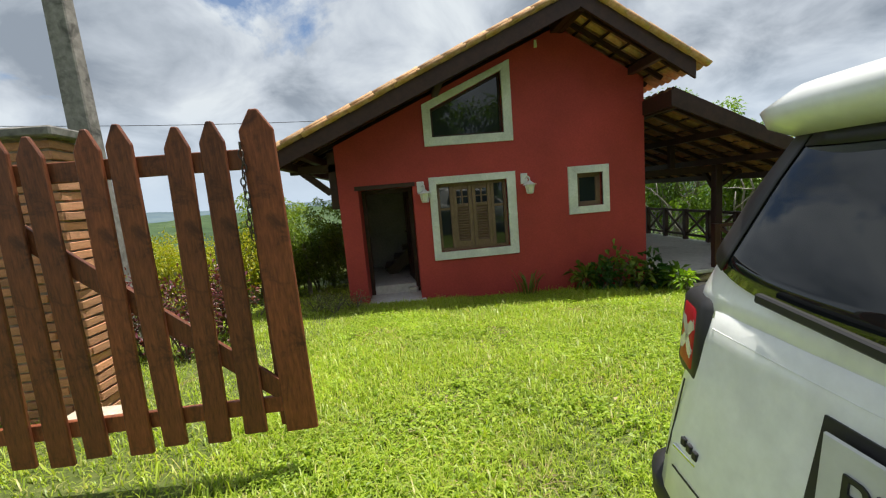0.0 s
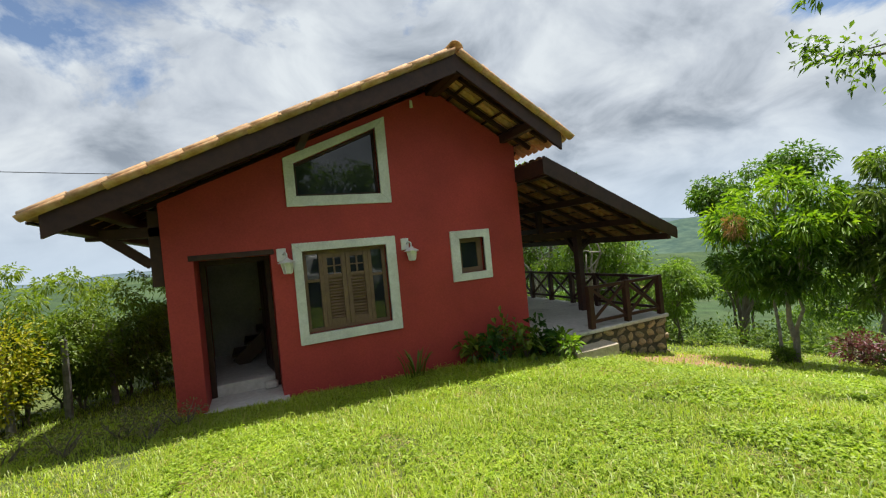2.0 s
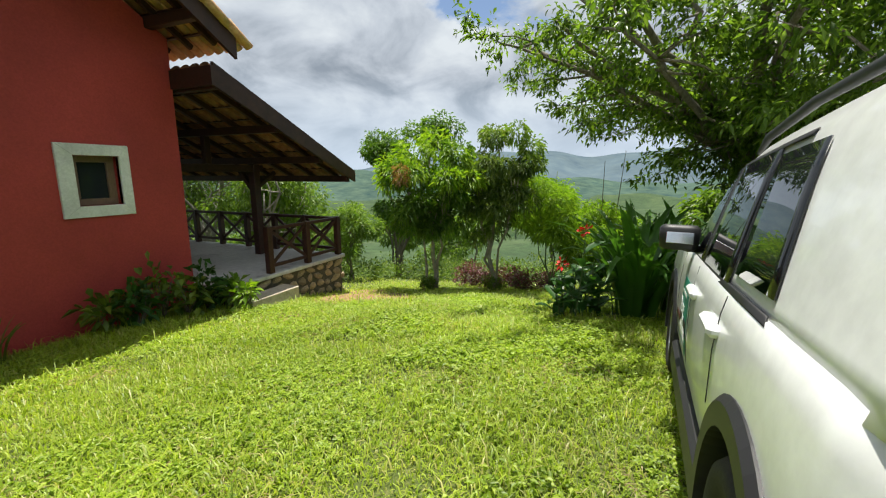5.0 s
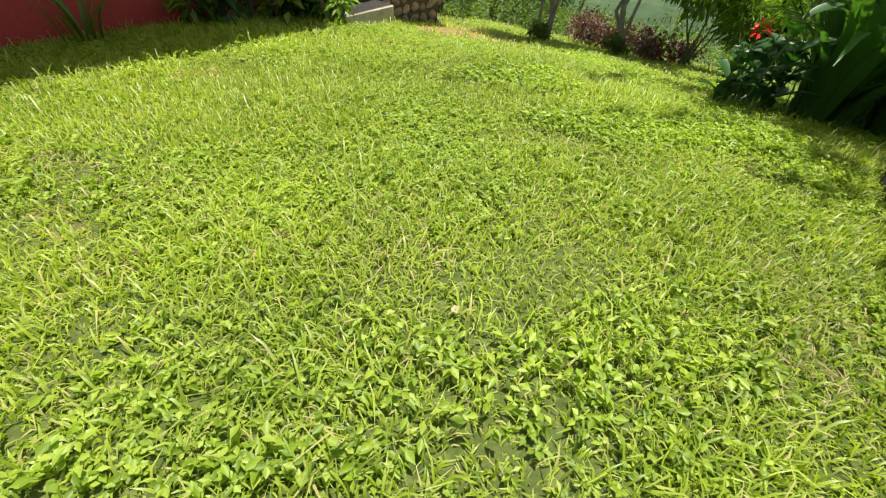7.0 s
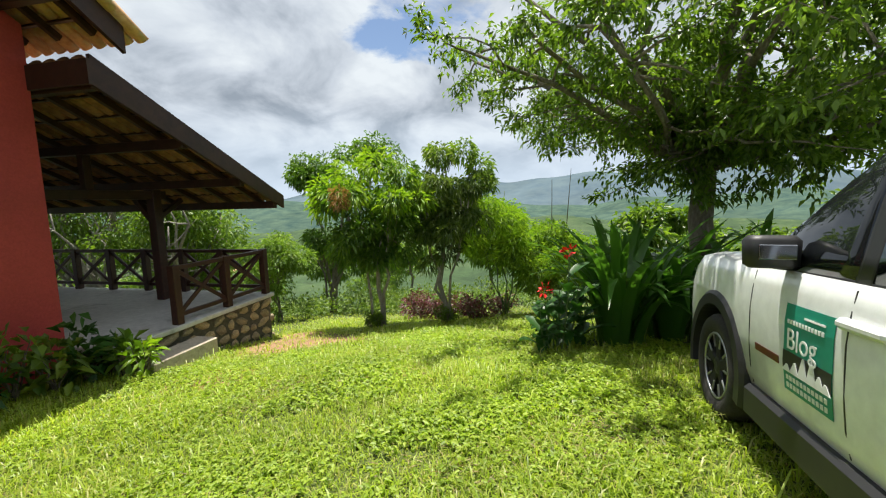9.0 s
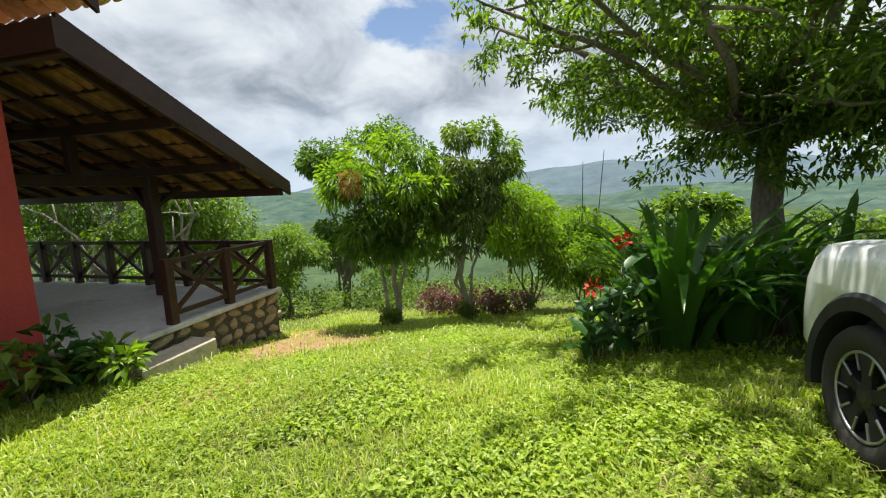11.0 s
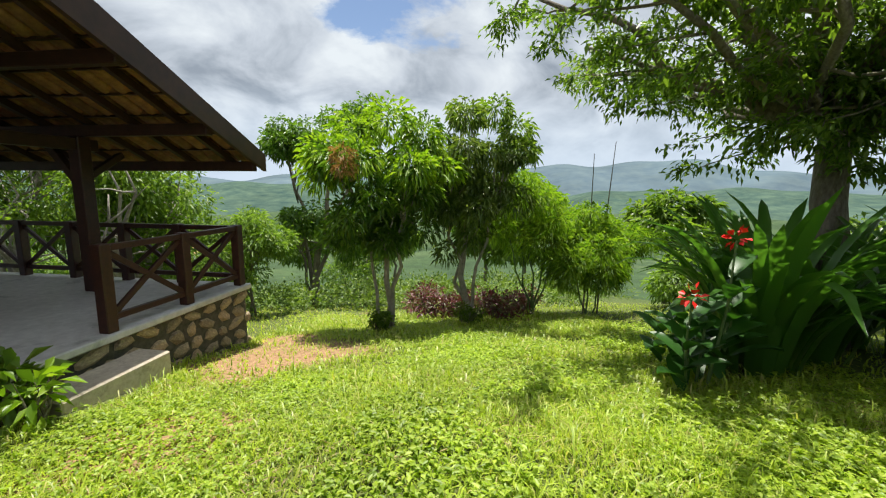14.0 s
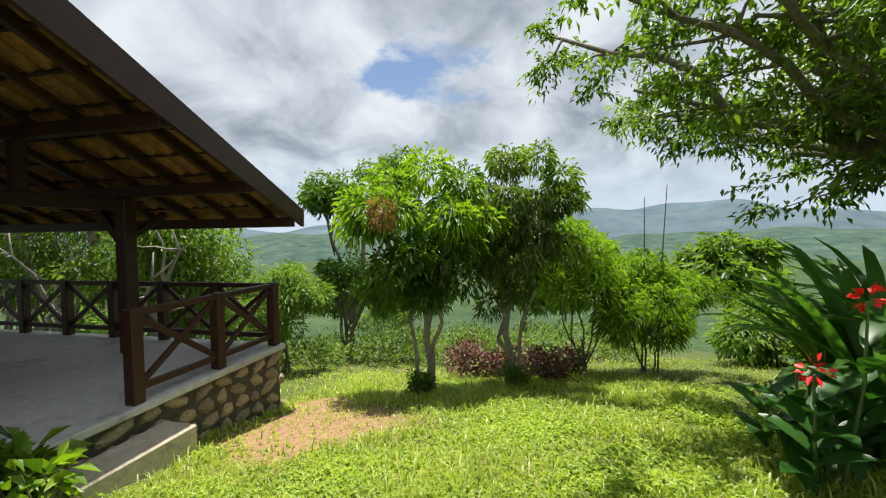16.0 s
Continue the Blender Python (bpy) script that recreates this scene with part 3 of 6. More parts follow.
def build_front_wall():
    """The gable wall, pierced by the doorway, two windows and the raked upper window."""
    bm = bmesh.new()
    cuts = [X0, 1.66, 2.65, 3.09, 4.42, RIDGE_X, 5.78, 6.29, X1]
    for a, b in zip(cuts, cuts[1:]):
        top = (wall_top(a), wall_top(b))
        base = (-0.35, -0.35)
        spans = [(base, top)]
        holes = []
        if a >= 1.66 and b <= 2.65:
            holes = [((-0.36, -0.36), (2.35, 2.35))]
        elif a >= 3.09 and b <= 4.42:
            holes = [((1.085, 1.085), (2.355, 2.355)), ((3.20, 3.20), (3.70, 4.29))]
        elif a >= 5.78 and b <= 6.29:
            holes = [((1.715, 1.715), (2.34, 2.34))]
        lo = base
        for h0, h1 in holes:
            if h0[0] > lo[0]:
                prism(bm, [(a, lo[0]), (b, lo[1]), (b, h0[1]), (a, h0[0])], WALL_Y, WALL_Y + 0.2)
            lo = h1
        prism(bm, [(a, lo[0]), (b, lo[1]), (b, top[1]), (a, top[0])], WALL_Y, WALL_Y + 0.2)
    bmesh.ops.remove_doubles(bm, verts=bm.verts, dist=0.0005)
    inner = [f for f in bm.faces if abs(f.normal.x) > 0.99 and all(len(e.link_faces) > 2 for e in f.edges)]
    bmesh.ops.delete(bm, geom=inner, context="FACES_ONLY")
    ob = part("wall_front", bm, "red")
    tagged(ob, "dark red rendered gable wall with white window surrounds", "wall", kind="structure")


def build_other_walls():
    right = part("wall_right", boxed(X1 - 0.2, X1, WALL_Y + 0.2, HOUSE_BACK, -1.2, wall_top(X1) - 0.02), "red")
    tagged(right, "dark red rendered side wall beside the terrace", "wall", kind="structure")
    left = part("wall_left", boxed(X0, X0 + 0.2, 8.9, HOUSE_BACK, -0.5, wall_top(X0)), "red")
    tagged(left, "dark red rendered side wall under the low eave", "wall", kind="structure")
    bm = bmesh.new()
    prism(bm, [(X0, -0.5), (X1, -0.5), (X1, wall_top(X1)), (RIDGE_X, wall_top(RIDGE_X)), (X0, wall_top(X0))], HOUSE_BACK, HOUSE_BACK + 0.2)
    tagged(part("wall_back", bm, "red"), "dark red rendered back gable wall", "wall", kind="structure")
    tagged(part("floor", boxed(X0 + 0.2, X1 - 0.2, 8.15, HOUSE_BACK, 0.0, 0.40), "concrete"), "dim concrete floor inside the doorway", "floor", kind="structure")
    bm = bmesh.new()
    box(bm, X0 + 0.02, 1.66, WALL_Y + 0.2, 8.9, -0.35, 2.6)
    tagged(part("wall_porch_left", bm, "red"), "red rendered wall of the door recess", "wall", kind="structure")
    bm = bmesh.new()
    box(bm, 2.65, 2.80, WALL_Y + 0.2, 8.2, -0.35, 2.6)
    tagged(part("wall_porch_right", bm, "red"), "red rendered reveal of the doorway", "wall", kind="structure")
    bm = bmesh.new()
    box(bm, 1.53, 6.95, 10.6, 10.72, 0.40, 2.6)
    tagged(part("wall_inner", bm, "inner"), "plain pale plaster wall inside the house", "wall", kind="structure")
    stair = empty("staircase", (3.2, 9.9, 0.4), "dark wooden stair rising inside the dim room", "stairs")
    for k in range(9):
        part("tread", boxed(-0.2 - 0.0 + 0.22 * k - 1.1, 0.05 + 0.22 * k - 1.1, -0.4, 0.4, 0.20 * k + 0.14, 0.20 * k + 0.18), "dark_wood", stair)
    part("stringer", beamed((-1.2, -0.42, 0.0), (0.9, -0.42, 1.85), 0.05, 0.26), "dark_wood", stair)
    tagged(part("ceiling", boxed(X0 + 0.2, X1 - 0.2, WALL_Y + 0.2, HOUSE_BACK, 2.62, 2.70), "inner"), "plain plaster ceiling above the ground floor", "ceiling", kind="structure")


def surround(name, outer, inner, label):
    """A proud white band round an opening: four mitred pieces."""
    top = empty(name, (0, 0, 0), label, "window surround", kind="structure")
    for i in range(4):
        j = (i + 1) % 4
        bm = prismed([outer[i], outer[j], inner[j], inner[i]], WALL_Y - 0.035, WALL_Y + 0.06)
        bmesh.ops.bevel(bm, geom=bm.edges[:], offset=0.005, segments=1, affect="EDGES")
        part("band", bm, "white", top)
    return top


def build_big_window():
    surround("trim_1", [(2.955, 0.935), (4.585, 0.935), (4.585, 2.485), (2.955, 2.485)], [(3.09, 1.085), (4.42, 1.085), (4.42, 2.355), (3.09, 2.355)], "rough white painted surround of the shuttered window")
    w = empty("window_1", (0, 0, 0), "brown wooden window with two closed louvred shutters between side lights", "window", kind="structure")
    y = WALL_Y + 0.10
    for a, b, c, d in ((3.09, 4.42, 2.295, 2.355), (3.09, 4.42, 1.085, 1.14)):
        part("window_frame", boxed(a, b, y, y + 0.08, c, d, 0.004), "shutter", w)
    for x in (3.09, 3.335, 4.12, 4.36):
        part("window_frame", boxed(x, x + 0.06, y - 0.01, y + 0.08, 1.14, 2.295, 0.004), "shutter", w)
    for x in (3.15, 4.18):
        part("transom", boxed(x, x + 0.185, y + 0.005, y + 0.06, 1.86, 1.905, 0.003), "shutter", w)
        part("pane", boxed(x, x + 0.185, y + 0.03, y + 0.038, 1.14, 1.86), "glass", w)
        part("pane", boxed(x, x + 0.185, y + 0.03, y + 0.038, 1.905, 2.295), "glass", w)
    for x0 in (3.395, 3.76):
        x1 = x0 + 0.36
        leaf = part("shutter", boxed(x0, x0 + 0.07, y - 0.005, y + 0.045, 1.14, 2.295, 0.004), "shutter", w)
        part("stile", boxed(x1 - 0.07, x1, y - 0.005, y + 0.045, 1.14, 2.295, 0.004), "shutter", leaf)
        for z0, z1 in ((1.14, 1.25), (1.90, 1.96), (2.22, 2.295)):
            part("crosspiece", boxed(x0 + 0.07, x1 - 0.07, y, y + 0.04, z0, z1, 0.003), "shutter", leaf)
        part("mullion", boxed((x0 + x1) / 2 - 0.012, (x0 + x1) / 2 + 0.012, y, y + 0.03, 1.96, 2.22), "shutter", leaf)
        part("mullion", boxed(x0 + 0.07, x1 - 0.07, y + 0.002, y + 0.028, 2.08, 2.10), "shutter", leaf)
        part("pane", boxed(x0 + 0.07, x1 - 0.07, y + 0.03, y + 0.036, 1.96, 2.22), "glass", leaf)
        part("backing", boxed(x0 + 0.07, x1 - 0.07, y + 0.036, y + 0.044, 1.25, 1.90), "shutter", leaf)
        first = None
        for k in range(13):
            z = 1.275 + k * 0.0485
            m = Matrix.Translation(((x0 + x1) / 2, y + 0.02, z)) @ pose(0, 0, 0, 38)
            if first is None:
                first = part("slat", boxed(-0.105, 0.105, -0.022, 0.022, -0.004, 0.004), "shutter", leaf, at=m)
            else:
                again(first, m, leaf)


def build_small_window():
    surround("trim_2", [(5.605, 1.575), (6.413, 1.575), (6.413, 2.48), (5.605, 2.48)], [(5.78, 1.715), (6.29, 1.715), (6.29, 2.34), (5.78, 2.34)], "rough white painted surround of the small window")
    w = empty("window_2", (0, 0, 0), "small dark wooden casement window set deep in the red wall", "window", kind="structure")
    y = WALL_Y + 0.10
    for a, b, c, d in ((5.78, 6.29, 2.26, 2.34), (5.78, 6.29, 1.715, 1.80), (5.78, 5.87, 1.80, 2.26), (6.20, 6.29, 1.80, 2.26)):
        part("window_frame", boxed(a, b, y, y + 0.07, c, d, 0.005), "shutter", w)
    part("pane", boxed(5.87, 6.20, y + 0.035, y + 0.043, 1.80, 2.26), "glass", w)


def build_upper_window():
    surround("trim_3", [(2.94, 3.043), (4.59, 3.043), (4.59, 4.477), (2.94, 3.78)], [(3.09, 3.20), (4.42, 3.20), (4.42, 4.29), (3.09, 3.70)], "rough white painted surround of the raked gable window")
    w = empty("window_3", (0, 0, 0), "dark fixed gable window with a raked top edge", "window", kind="structure")
    y = WALL_Y + 0.09
    o = [(3.09, 3.20), (4.42, 3.20), (4.42, 4.29), (3.09, 3.70)]
    n = [(3.13, 3.24), (4.38, 3.24), (4.38, 4.225), (3.13, 3.672)]
    for i in range(4):
        j = (i + 1) % 4
        part("window_frame", prismed([o[i], o[j], n[j], n[i]], y, y + 0.07), "dark_wood", w)
    part("pane", prismed(n, y + 0.03, y + 0.038), "glass", w)


def build_door():
    d = empty("door_1", (0, 0, 0), "dark brown panelled wooden front door standing open inwards", "door", kind="structure")
    hinge = Matrix.Translation((2.60, 8.2, 0.425)) @ pose(0, 0, 0, 0, 0, 98)
    leaf = part("door_leaf", boxed(0, 0.80, -0.02, 0.02, 0, 1.9, 0.004), "dark_wood", d, at=hinge)
    for z0, z1 in ((0.15, 0.85), (1.0, 1.75)):
        for x0 in (0.1, 0.44):
            part("door_panel", boxed(x0, x0 + 0.26, 0.02, 0.032, z0, z1, 0.006), "dark_wood", leaf)
    part("door_handle", boxed(0.70, 0.74, 0.02, 0.07, 0.98, 1.02, 0.006), "chrome", leaf)
    for x0, x1, z0, z1 in ((1.662, 1.74, 0.25, 2.35), (2.57, 2.648, 0.25, 2.35), (1.74, 2.57, 2.27, 2.35)):
        part("door_frame", boxed(x0, x1, 8.12, 8.22, z0, z1, 0.005), "dark_wood", d)
    part("lintel", boxed(1.60, 2.70, WALL_Y - 0.012, WALL_Y + 0.198, 2.352, 2.43, 0.006), "dark_wood", d)
    s = tagged(part("doorstep", boxed(1.60, 2.73, 6.96, 8.14, -0.20, 0.25, 0.012), "concrete"), "grey concrete doorstep slab in the open doorway", "doorstep")
    tagged(part("threshold", boxed(1.664, 2.646, 8.142, 8.40, -0.1, 0.42, 0.01), "concrete"), "raised concrete sill under the front door", "sill", kind="structure")
    tagged(part("stone_block", boxed(2.40, 2.60, 7.98, 8.12, 0.252, 0.36, 0.025), "concrete"), "small grey stone propping the open front door", "door stop")


build_front_wall()
build_other_walls()
build_big_window()
build_small_window()
build_upper_window()
build_door()


def wall_lamp(x, z):
    l = empty("wall_lamp", Matrix.Translation((x, WALL_Y, z)) @ Matrix.Scale(1.22, 4), "white metal lantern on a square plate on the red wall", "wall lamp", "lanterns beside the window")
    part("back_plate", boxed(-0.055, 0.055, -0.028, -0.001, -0.08, 0.08, 0.006), "metal_white", l)
    part("arm", tubed([(0.02, -0.028, 0.0), (0.035, -0.07, 0.03), (0.05, -0.12, 0.01), (0.05, -0.13, -0.05)], [0.011] * 4, 8), "metal_white", l, smooth=True)
    bm = bmesh.new()
    tube(bm, [(0.05, -0.13, -0.04), (0.05, -0.13, -0.065), (0.05, -0.13, -0.095), (0.05, -0.13, -0.105)], [0.015, 0.04, 0.105, 0.105], 6)
    part("shade", bm, "metal_white", l)
    bm = bmesh.new()
    tube(bm, [(0.05, -0.13, -0.106), (0.05, -0.13, -0.22)], [0.07, 0.045], 6)
    part("glass", bm, "frosted", l, "milky lantern glass")
    for k in range(6):
        a = math.pi / 3 * k
        c, s = math.cos(a), math.sin(a)
        part("bar", tubed([(0.05 + 0.073 * c, -0.13 + 0.073 * s, -0.106), (0.05 + 0.048 * c, -0.13 + 0.048 * s, -0.222)], [0.005] * 2, 4), "metal_white", l)
    part("base_ring", tubed([(0.05, -0.13, -0.222), (0.05, -0.13, -0.236)], [0.055, 0.04], 6), "metal_white", l)


wall_lamp(2.80, 2.33)
wall_lamp(4.75, 2.33)


# ---------------------------------------------------------------- roofs
def channel(bm, length, w0, w1, rise, thick, up):
    """A half-round clay tile lying along x; up: 1 arches, -1 troughs."""
    n = 6
    rows = []
    for s, w in ((0.0, w0), (length, w1)):
        for t in (0.0, thick):
            rows.append([bm.verts.new((s, (w / 2 + t) * math.cos(math.pi * k / n), up * (rise + t) * math.sin(math.pi * k / n))) for k in range(n + 1)])
    a, b, c, d = rows
    for k in range(n):
        bm.faces.new((a[k], a[k + 1], c[k + 1], c[k]))
        bm.faces.new((b[k + 1], b[k], d[k], d[k + 1]))
        bm.faces.new((a[k + 1], a[k], b[k], b[k + 1]))
        bm.faces.new((c[k], c[k + 1], d[k + 1], d[k]))
    for q in ((a[0], c[0], d[0], b[0]), (a[n], b[n], d[n], c[n])):
        bm.faces.new(q)
    bmesh.ops.recalc_face_normals(bm, faces=bm.faces)


def tile_mesh(name, up, material):
    bm = bmesh.new()
    channel(bm, 0.46, 0.17, 0.145, 0.055, 0.012, up)
    return link_bm(name, bm, material, True)


PLAIN_CLAY = (tile_mesh("trough_tile", -1, "tile"), tile_mesh("cover_tile", 1, "tile"), "tile_joined")
# terrace set: tiles with the underside shade painted into the clay
SHADED_CLAY = (tile_mesh("trough_tile", -1, "tile_shaded"), tile_mesh("cover_tile", 1, "tile_shaded"), "tile_shaded_joined")


def tile_field(roof, top, way, along, rows, cols, near, lift=0.075, clay=PLAIN_CLAY):
    """Rows of trough and cover tiles running down from top along way, side by side along another way. near: (row, col) to test for single pieces."""
    top, way, along = Vector(top), Vector(way).normalized(), Vector(along).normalized()
    nor = way.cross(along)
    if nor.z < 0:
        nor = -nor
    side = nor.cross(way)
    joined = {0: [], 1: []}
    for r in range(rows):
        for c in range(cols):
            for kind, me in ((0, clay[0]), (1, clay[1])):
                p = top + way * (0.40 * r) + along * (0.20 * (c + 0.5 * kind)) + nor * (lift + (0.012 if kind else 0) + RNG.uniform(-0.004, 0.004))
                m = Matrix((way, side, nor)).transposed().to_4x4()
                m.translation = p
                m = m @ pose(0, 0, 0, RNG.uniform(-1.5, 1.5), 1.4, RNG.uniform(-1.2, 1.2))
                if near(r, c, kind):
                    o = new(me.name.split(".")[0], me)
                    o.parent, o.matrix_basis = roof, m
                else:
                    joined[kind].append(m)
    for kind, me in ((0, clay[0]), (1, clay[1])):
        if not joined[kind]:
            continue
        v = np.array([x.co[:] for x in me.vertices])
        f = np.array([list(p.vertices) for p in me.polygons])
        vs = [v @ np.array(m.to_3x3()).T + np.array(m.translation) for m in joined[kind]]
        fs = [f + len(v) * i for i in range(len(vs))]
        o = mesh_np("far_tiles", np.concatenate(vs), np.concatenate(fs), clay[2], roof, smooth=True)
        tagged(o, kind="stuff")


def build_house_roof():
    roof = empty("roof", (0, 0, 0), "gabled roof of ochre clay tiles with dark stained timbers", "roof", kind="structure")
    # rake boards at the front
    for x0, x1 in ((EAVE_L + 0.1, RIDGE_X), (RIDGE_X, EAVE_R)):
        for y in (ROOF_FRONT, ROOF_BACK - 0.05):
            bm = prismed([(x0, roof_z(x0) - 0.24), (x1, roof_z(x1) - 0.27), (x1, roof_z(x1) + 0.03), (x0, roof_z(x0) + 0.03)], y, y + 0.05)
            part("rake_board", bm, "dark_wood", roof)
    # rafters, purlins and battens
    for y in np.arange(ROOF_FRONT + 0.35, ROOF_BACK - 0.2, 0.5):
        for x0, x1 in ((EAVE_L + 0.12, RIDGE_X), (RIDGE_X, EAVE_R - 0.05)):
            part("rafter", beamed((x0, y, roof_z(x0) - 0.07), (x1, y, roof_z(x1) - 0.07), 0.055, 0.075, 0), "dark_wood", roof)
    for x in (EAVE_L + 0.25, 0.92, 3.2, RIDGE_X - 0.06, RIDGE_X + 0.06, 6.9):
        z = roof_z(x) - 0.18
        y1 = WALL_Y if 1.3 < x < 7.1 else ROOF_BACK - 0.1
        part("purlin", boxed(x - 0.06, x + 0.06, ROOF_FRONT + 0.06, y1, z - 0.07, z + 0.07, 0.008), "dark_wood", roof)
    for side in (0, 1):
        n = int((RIDGE_X - EAVE_L) / 0.365) if side == 0 else int((EAVE_R - RIDGE_X) / 0.345)
        for k in range(n + 1):
            x = RIDGE_X - 0.06 - k * 0.365 if side == 0 else RIDGE_X + 0.06 + k * 0.345
            z = roof_z(x) - 0.02
            y1 = ROOF_BACK - 0.1
            part("batten", boxed(x - 0.025, x + 0.025, ROOF_FRONT + 0.05, y1, z - 0.012, z + 0.012), "dark_wood", roof)
    down_l = Vector((-1, 0, -LEFT_SLOPE))
    down_r = Vector((1, 0, -RIGHT_SLOPE))
    tile_field(roof, (RIDGE_X - 0.02, ROOF_FRONT - 0.02, RIDGE_Z - 0.01), down_l, (0, 1, 0), 14, 38, lambda r, c, k: c < 4)
    tile_field(roof, (RIDGE_X + 0.02, ROOF_FRONT - 0.02, RIDGE_Z - 0.01), down_r, (0, 1, 0), 6, 38, lambda r, c, k: c < 5)
    bm = bmesh.new()
    channel(bm, 0.46, 0.22, 0.19, 0.09, 0.014, 1)
    ridge = part("ridge_tile", bm, "tile", roof, at=Matrix.Translation((RIDGE_X, ROOF_FRONT - 0.06, RIDGE_Z + 0.09)) @ pose(0, 0, 0, 0, -2, 90), smooth=True)
    for k in range(1, 19):
        again(ridge, Matrix.Translation((RIDGE_X, ROOF_FRONT - 0.06 + 0.4 * k, RIDGE_Z + 0.09)) @ pose(0, 0, 0, 0, -2, 90), roof)
    # post and brace that carry the low eave
    part("post", boxed(1.17, 1.308, WALL_Y + 0.03, WALL_Y + 0.17, 2.05, roof_z(1.2) - 0.2, 0.008), "dark_wood", roof)
    part("brace", beamed((1.17, WALL_Y + 0.1, 2.35), (0.62, WALL_Y + 0.1, roof_z(0.62) - 0.2), 0.09, 0.12), "dark_wood", roof)
    part("tie_beam", boxed(0.5, 1.31, WALL_Y + 0.03, WALL_Y + 0.17, 2.72, 2.86, 0.008), "dark_wood", roof)
    part("insulator", tubed([(RIDGE_X - 0.45, WALL_Y - 0.12, 4.62), (RIDGE_X - 0.45, WALL_Y - 0.12, 4.74)], [0.03, 0.022], 8), "metal_white", roof, "white porcelain insulator under the ridge")


build_house_roof()

PX0, PX1, PY0, PY1 = 7.18, 10.44, 6.64, 14.0
PZ0, PZ1 = 3.555, 2.095


def porch_z(x):
    return PZ0 + (PZ1 - PZ0) * (x - PX0) / (PX1 - PX0)


def build_porch_roof():
    roof = empty("terrace_roof", (0, 0, 0), "lean-to terrace roof of clay tiles on dark timbers", "roof", kind="structure")
    xs = (PX0 - 0.02, PX1)
    for y in (PY0, PY1 - 0.05):
        bm = prismed([(xs[0], porch_z(xs[0]) - 0.24), (xs[1], porch_z(xs[1]) - 0.15), (xs[1], porch_z(xs[1]) + 0.075), (xs[0], porch_z(xs[0]) + 0.075)], y, y + 0.05)
        part("rake_board", bm, "dark_wood", roof)
    part("end_board", boxed(PX0 - 0.06, PX0 - 0.02, PY0 - 0.002, WALL_Y - 0.002, porch_z(PX0) - 0.23, porch_z(PX0) + 0.03), "dark_wood", roof)
    for y in np.arange(PY0 + 0.45, PY1 - 0.2, 0.62):
        part("rafter", beamed((PX0, y, porch_z(PX0) - 0.065), (PX1 - 0.04, y, porch_z(PX1 - 0.04) - 0.065), 0.06, 0.075, 0), "dark_wood", roof)
    for x in (7.24, 8.35, 9.42, 10.26):
        z = porch_z(x) - 0.17
        part("purlin", boxed(x - 0.055, x + 0.055, PY0 + 0.06, PY1 - 0.06, z - 0.065, z + 0.065, 0.008), "dark_wood", roof)
    n = int((PX1 - PX0) / 0.362)
    for k in range(n + 1):
        x = PX0 + 0.05 + k * 0.362
        z = porch_z(x) - 0.014
        part("batten", boxed(x - 0.025, x + 0.025, PY0 + 0.05, PY1 - 0.05, z - 0.012, z + 0.012), "dark_wood", roof)
    tile_field(roof, (PX0 + 0.0, PY0 + 0.14, porch_z(PX0) + 0.0), (PX1 - PX0, 0, PZ1 - PZ0), (0, 1, 0), 9, 37, lambda r, c, k: c < 16, 0.052, SHADED_CLAY)
    for y in (8.47, 12.6):
        post = part("post", boxed(9.34, 9.50, y - 0.08, y + 0.08, 0.40, porch_z(9.42) - 0.24, 0.01), "rail_wood", roof)
        part("tie_beam", boxed(7.15, 9.62, y - 0.06, y + 0.06, porch_z(9.42) - 0.40, porch_z(9.42) - 0.26, 0.008), "dark_wood", roof)
        part("king_post", boxed(8.29, 8.41, y - 0.055, y + 0.055, porch_z(9.42) - 0.258, porch_z(8.35) - 0.235, 0.008), "dark_wood", roof)
        part("brace", beamed((9.42, y + 0.09, porch_z(9.42) - 0.75), (9.42, y + 0.5, porch_z(9.42) - 0.24), 0.09, 0.09), "dark_wood", roof)
        part("brace", beamed((9.48, y, porch_z(9.42) - 0.72), (9.98, y, porch_z(9.98) - 0.16), 0.08, 0.08), "dark_wood", roof)


build_porch_roof()

# ---------------------------------------------------------------- terrace
TX0, TX1, TY0, TY1, TZ = 7.152, 10.12, 6.80, 14.2, 0.40


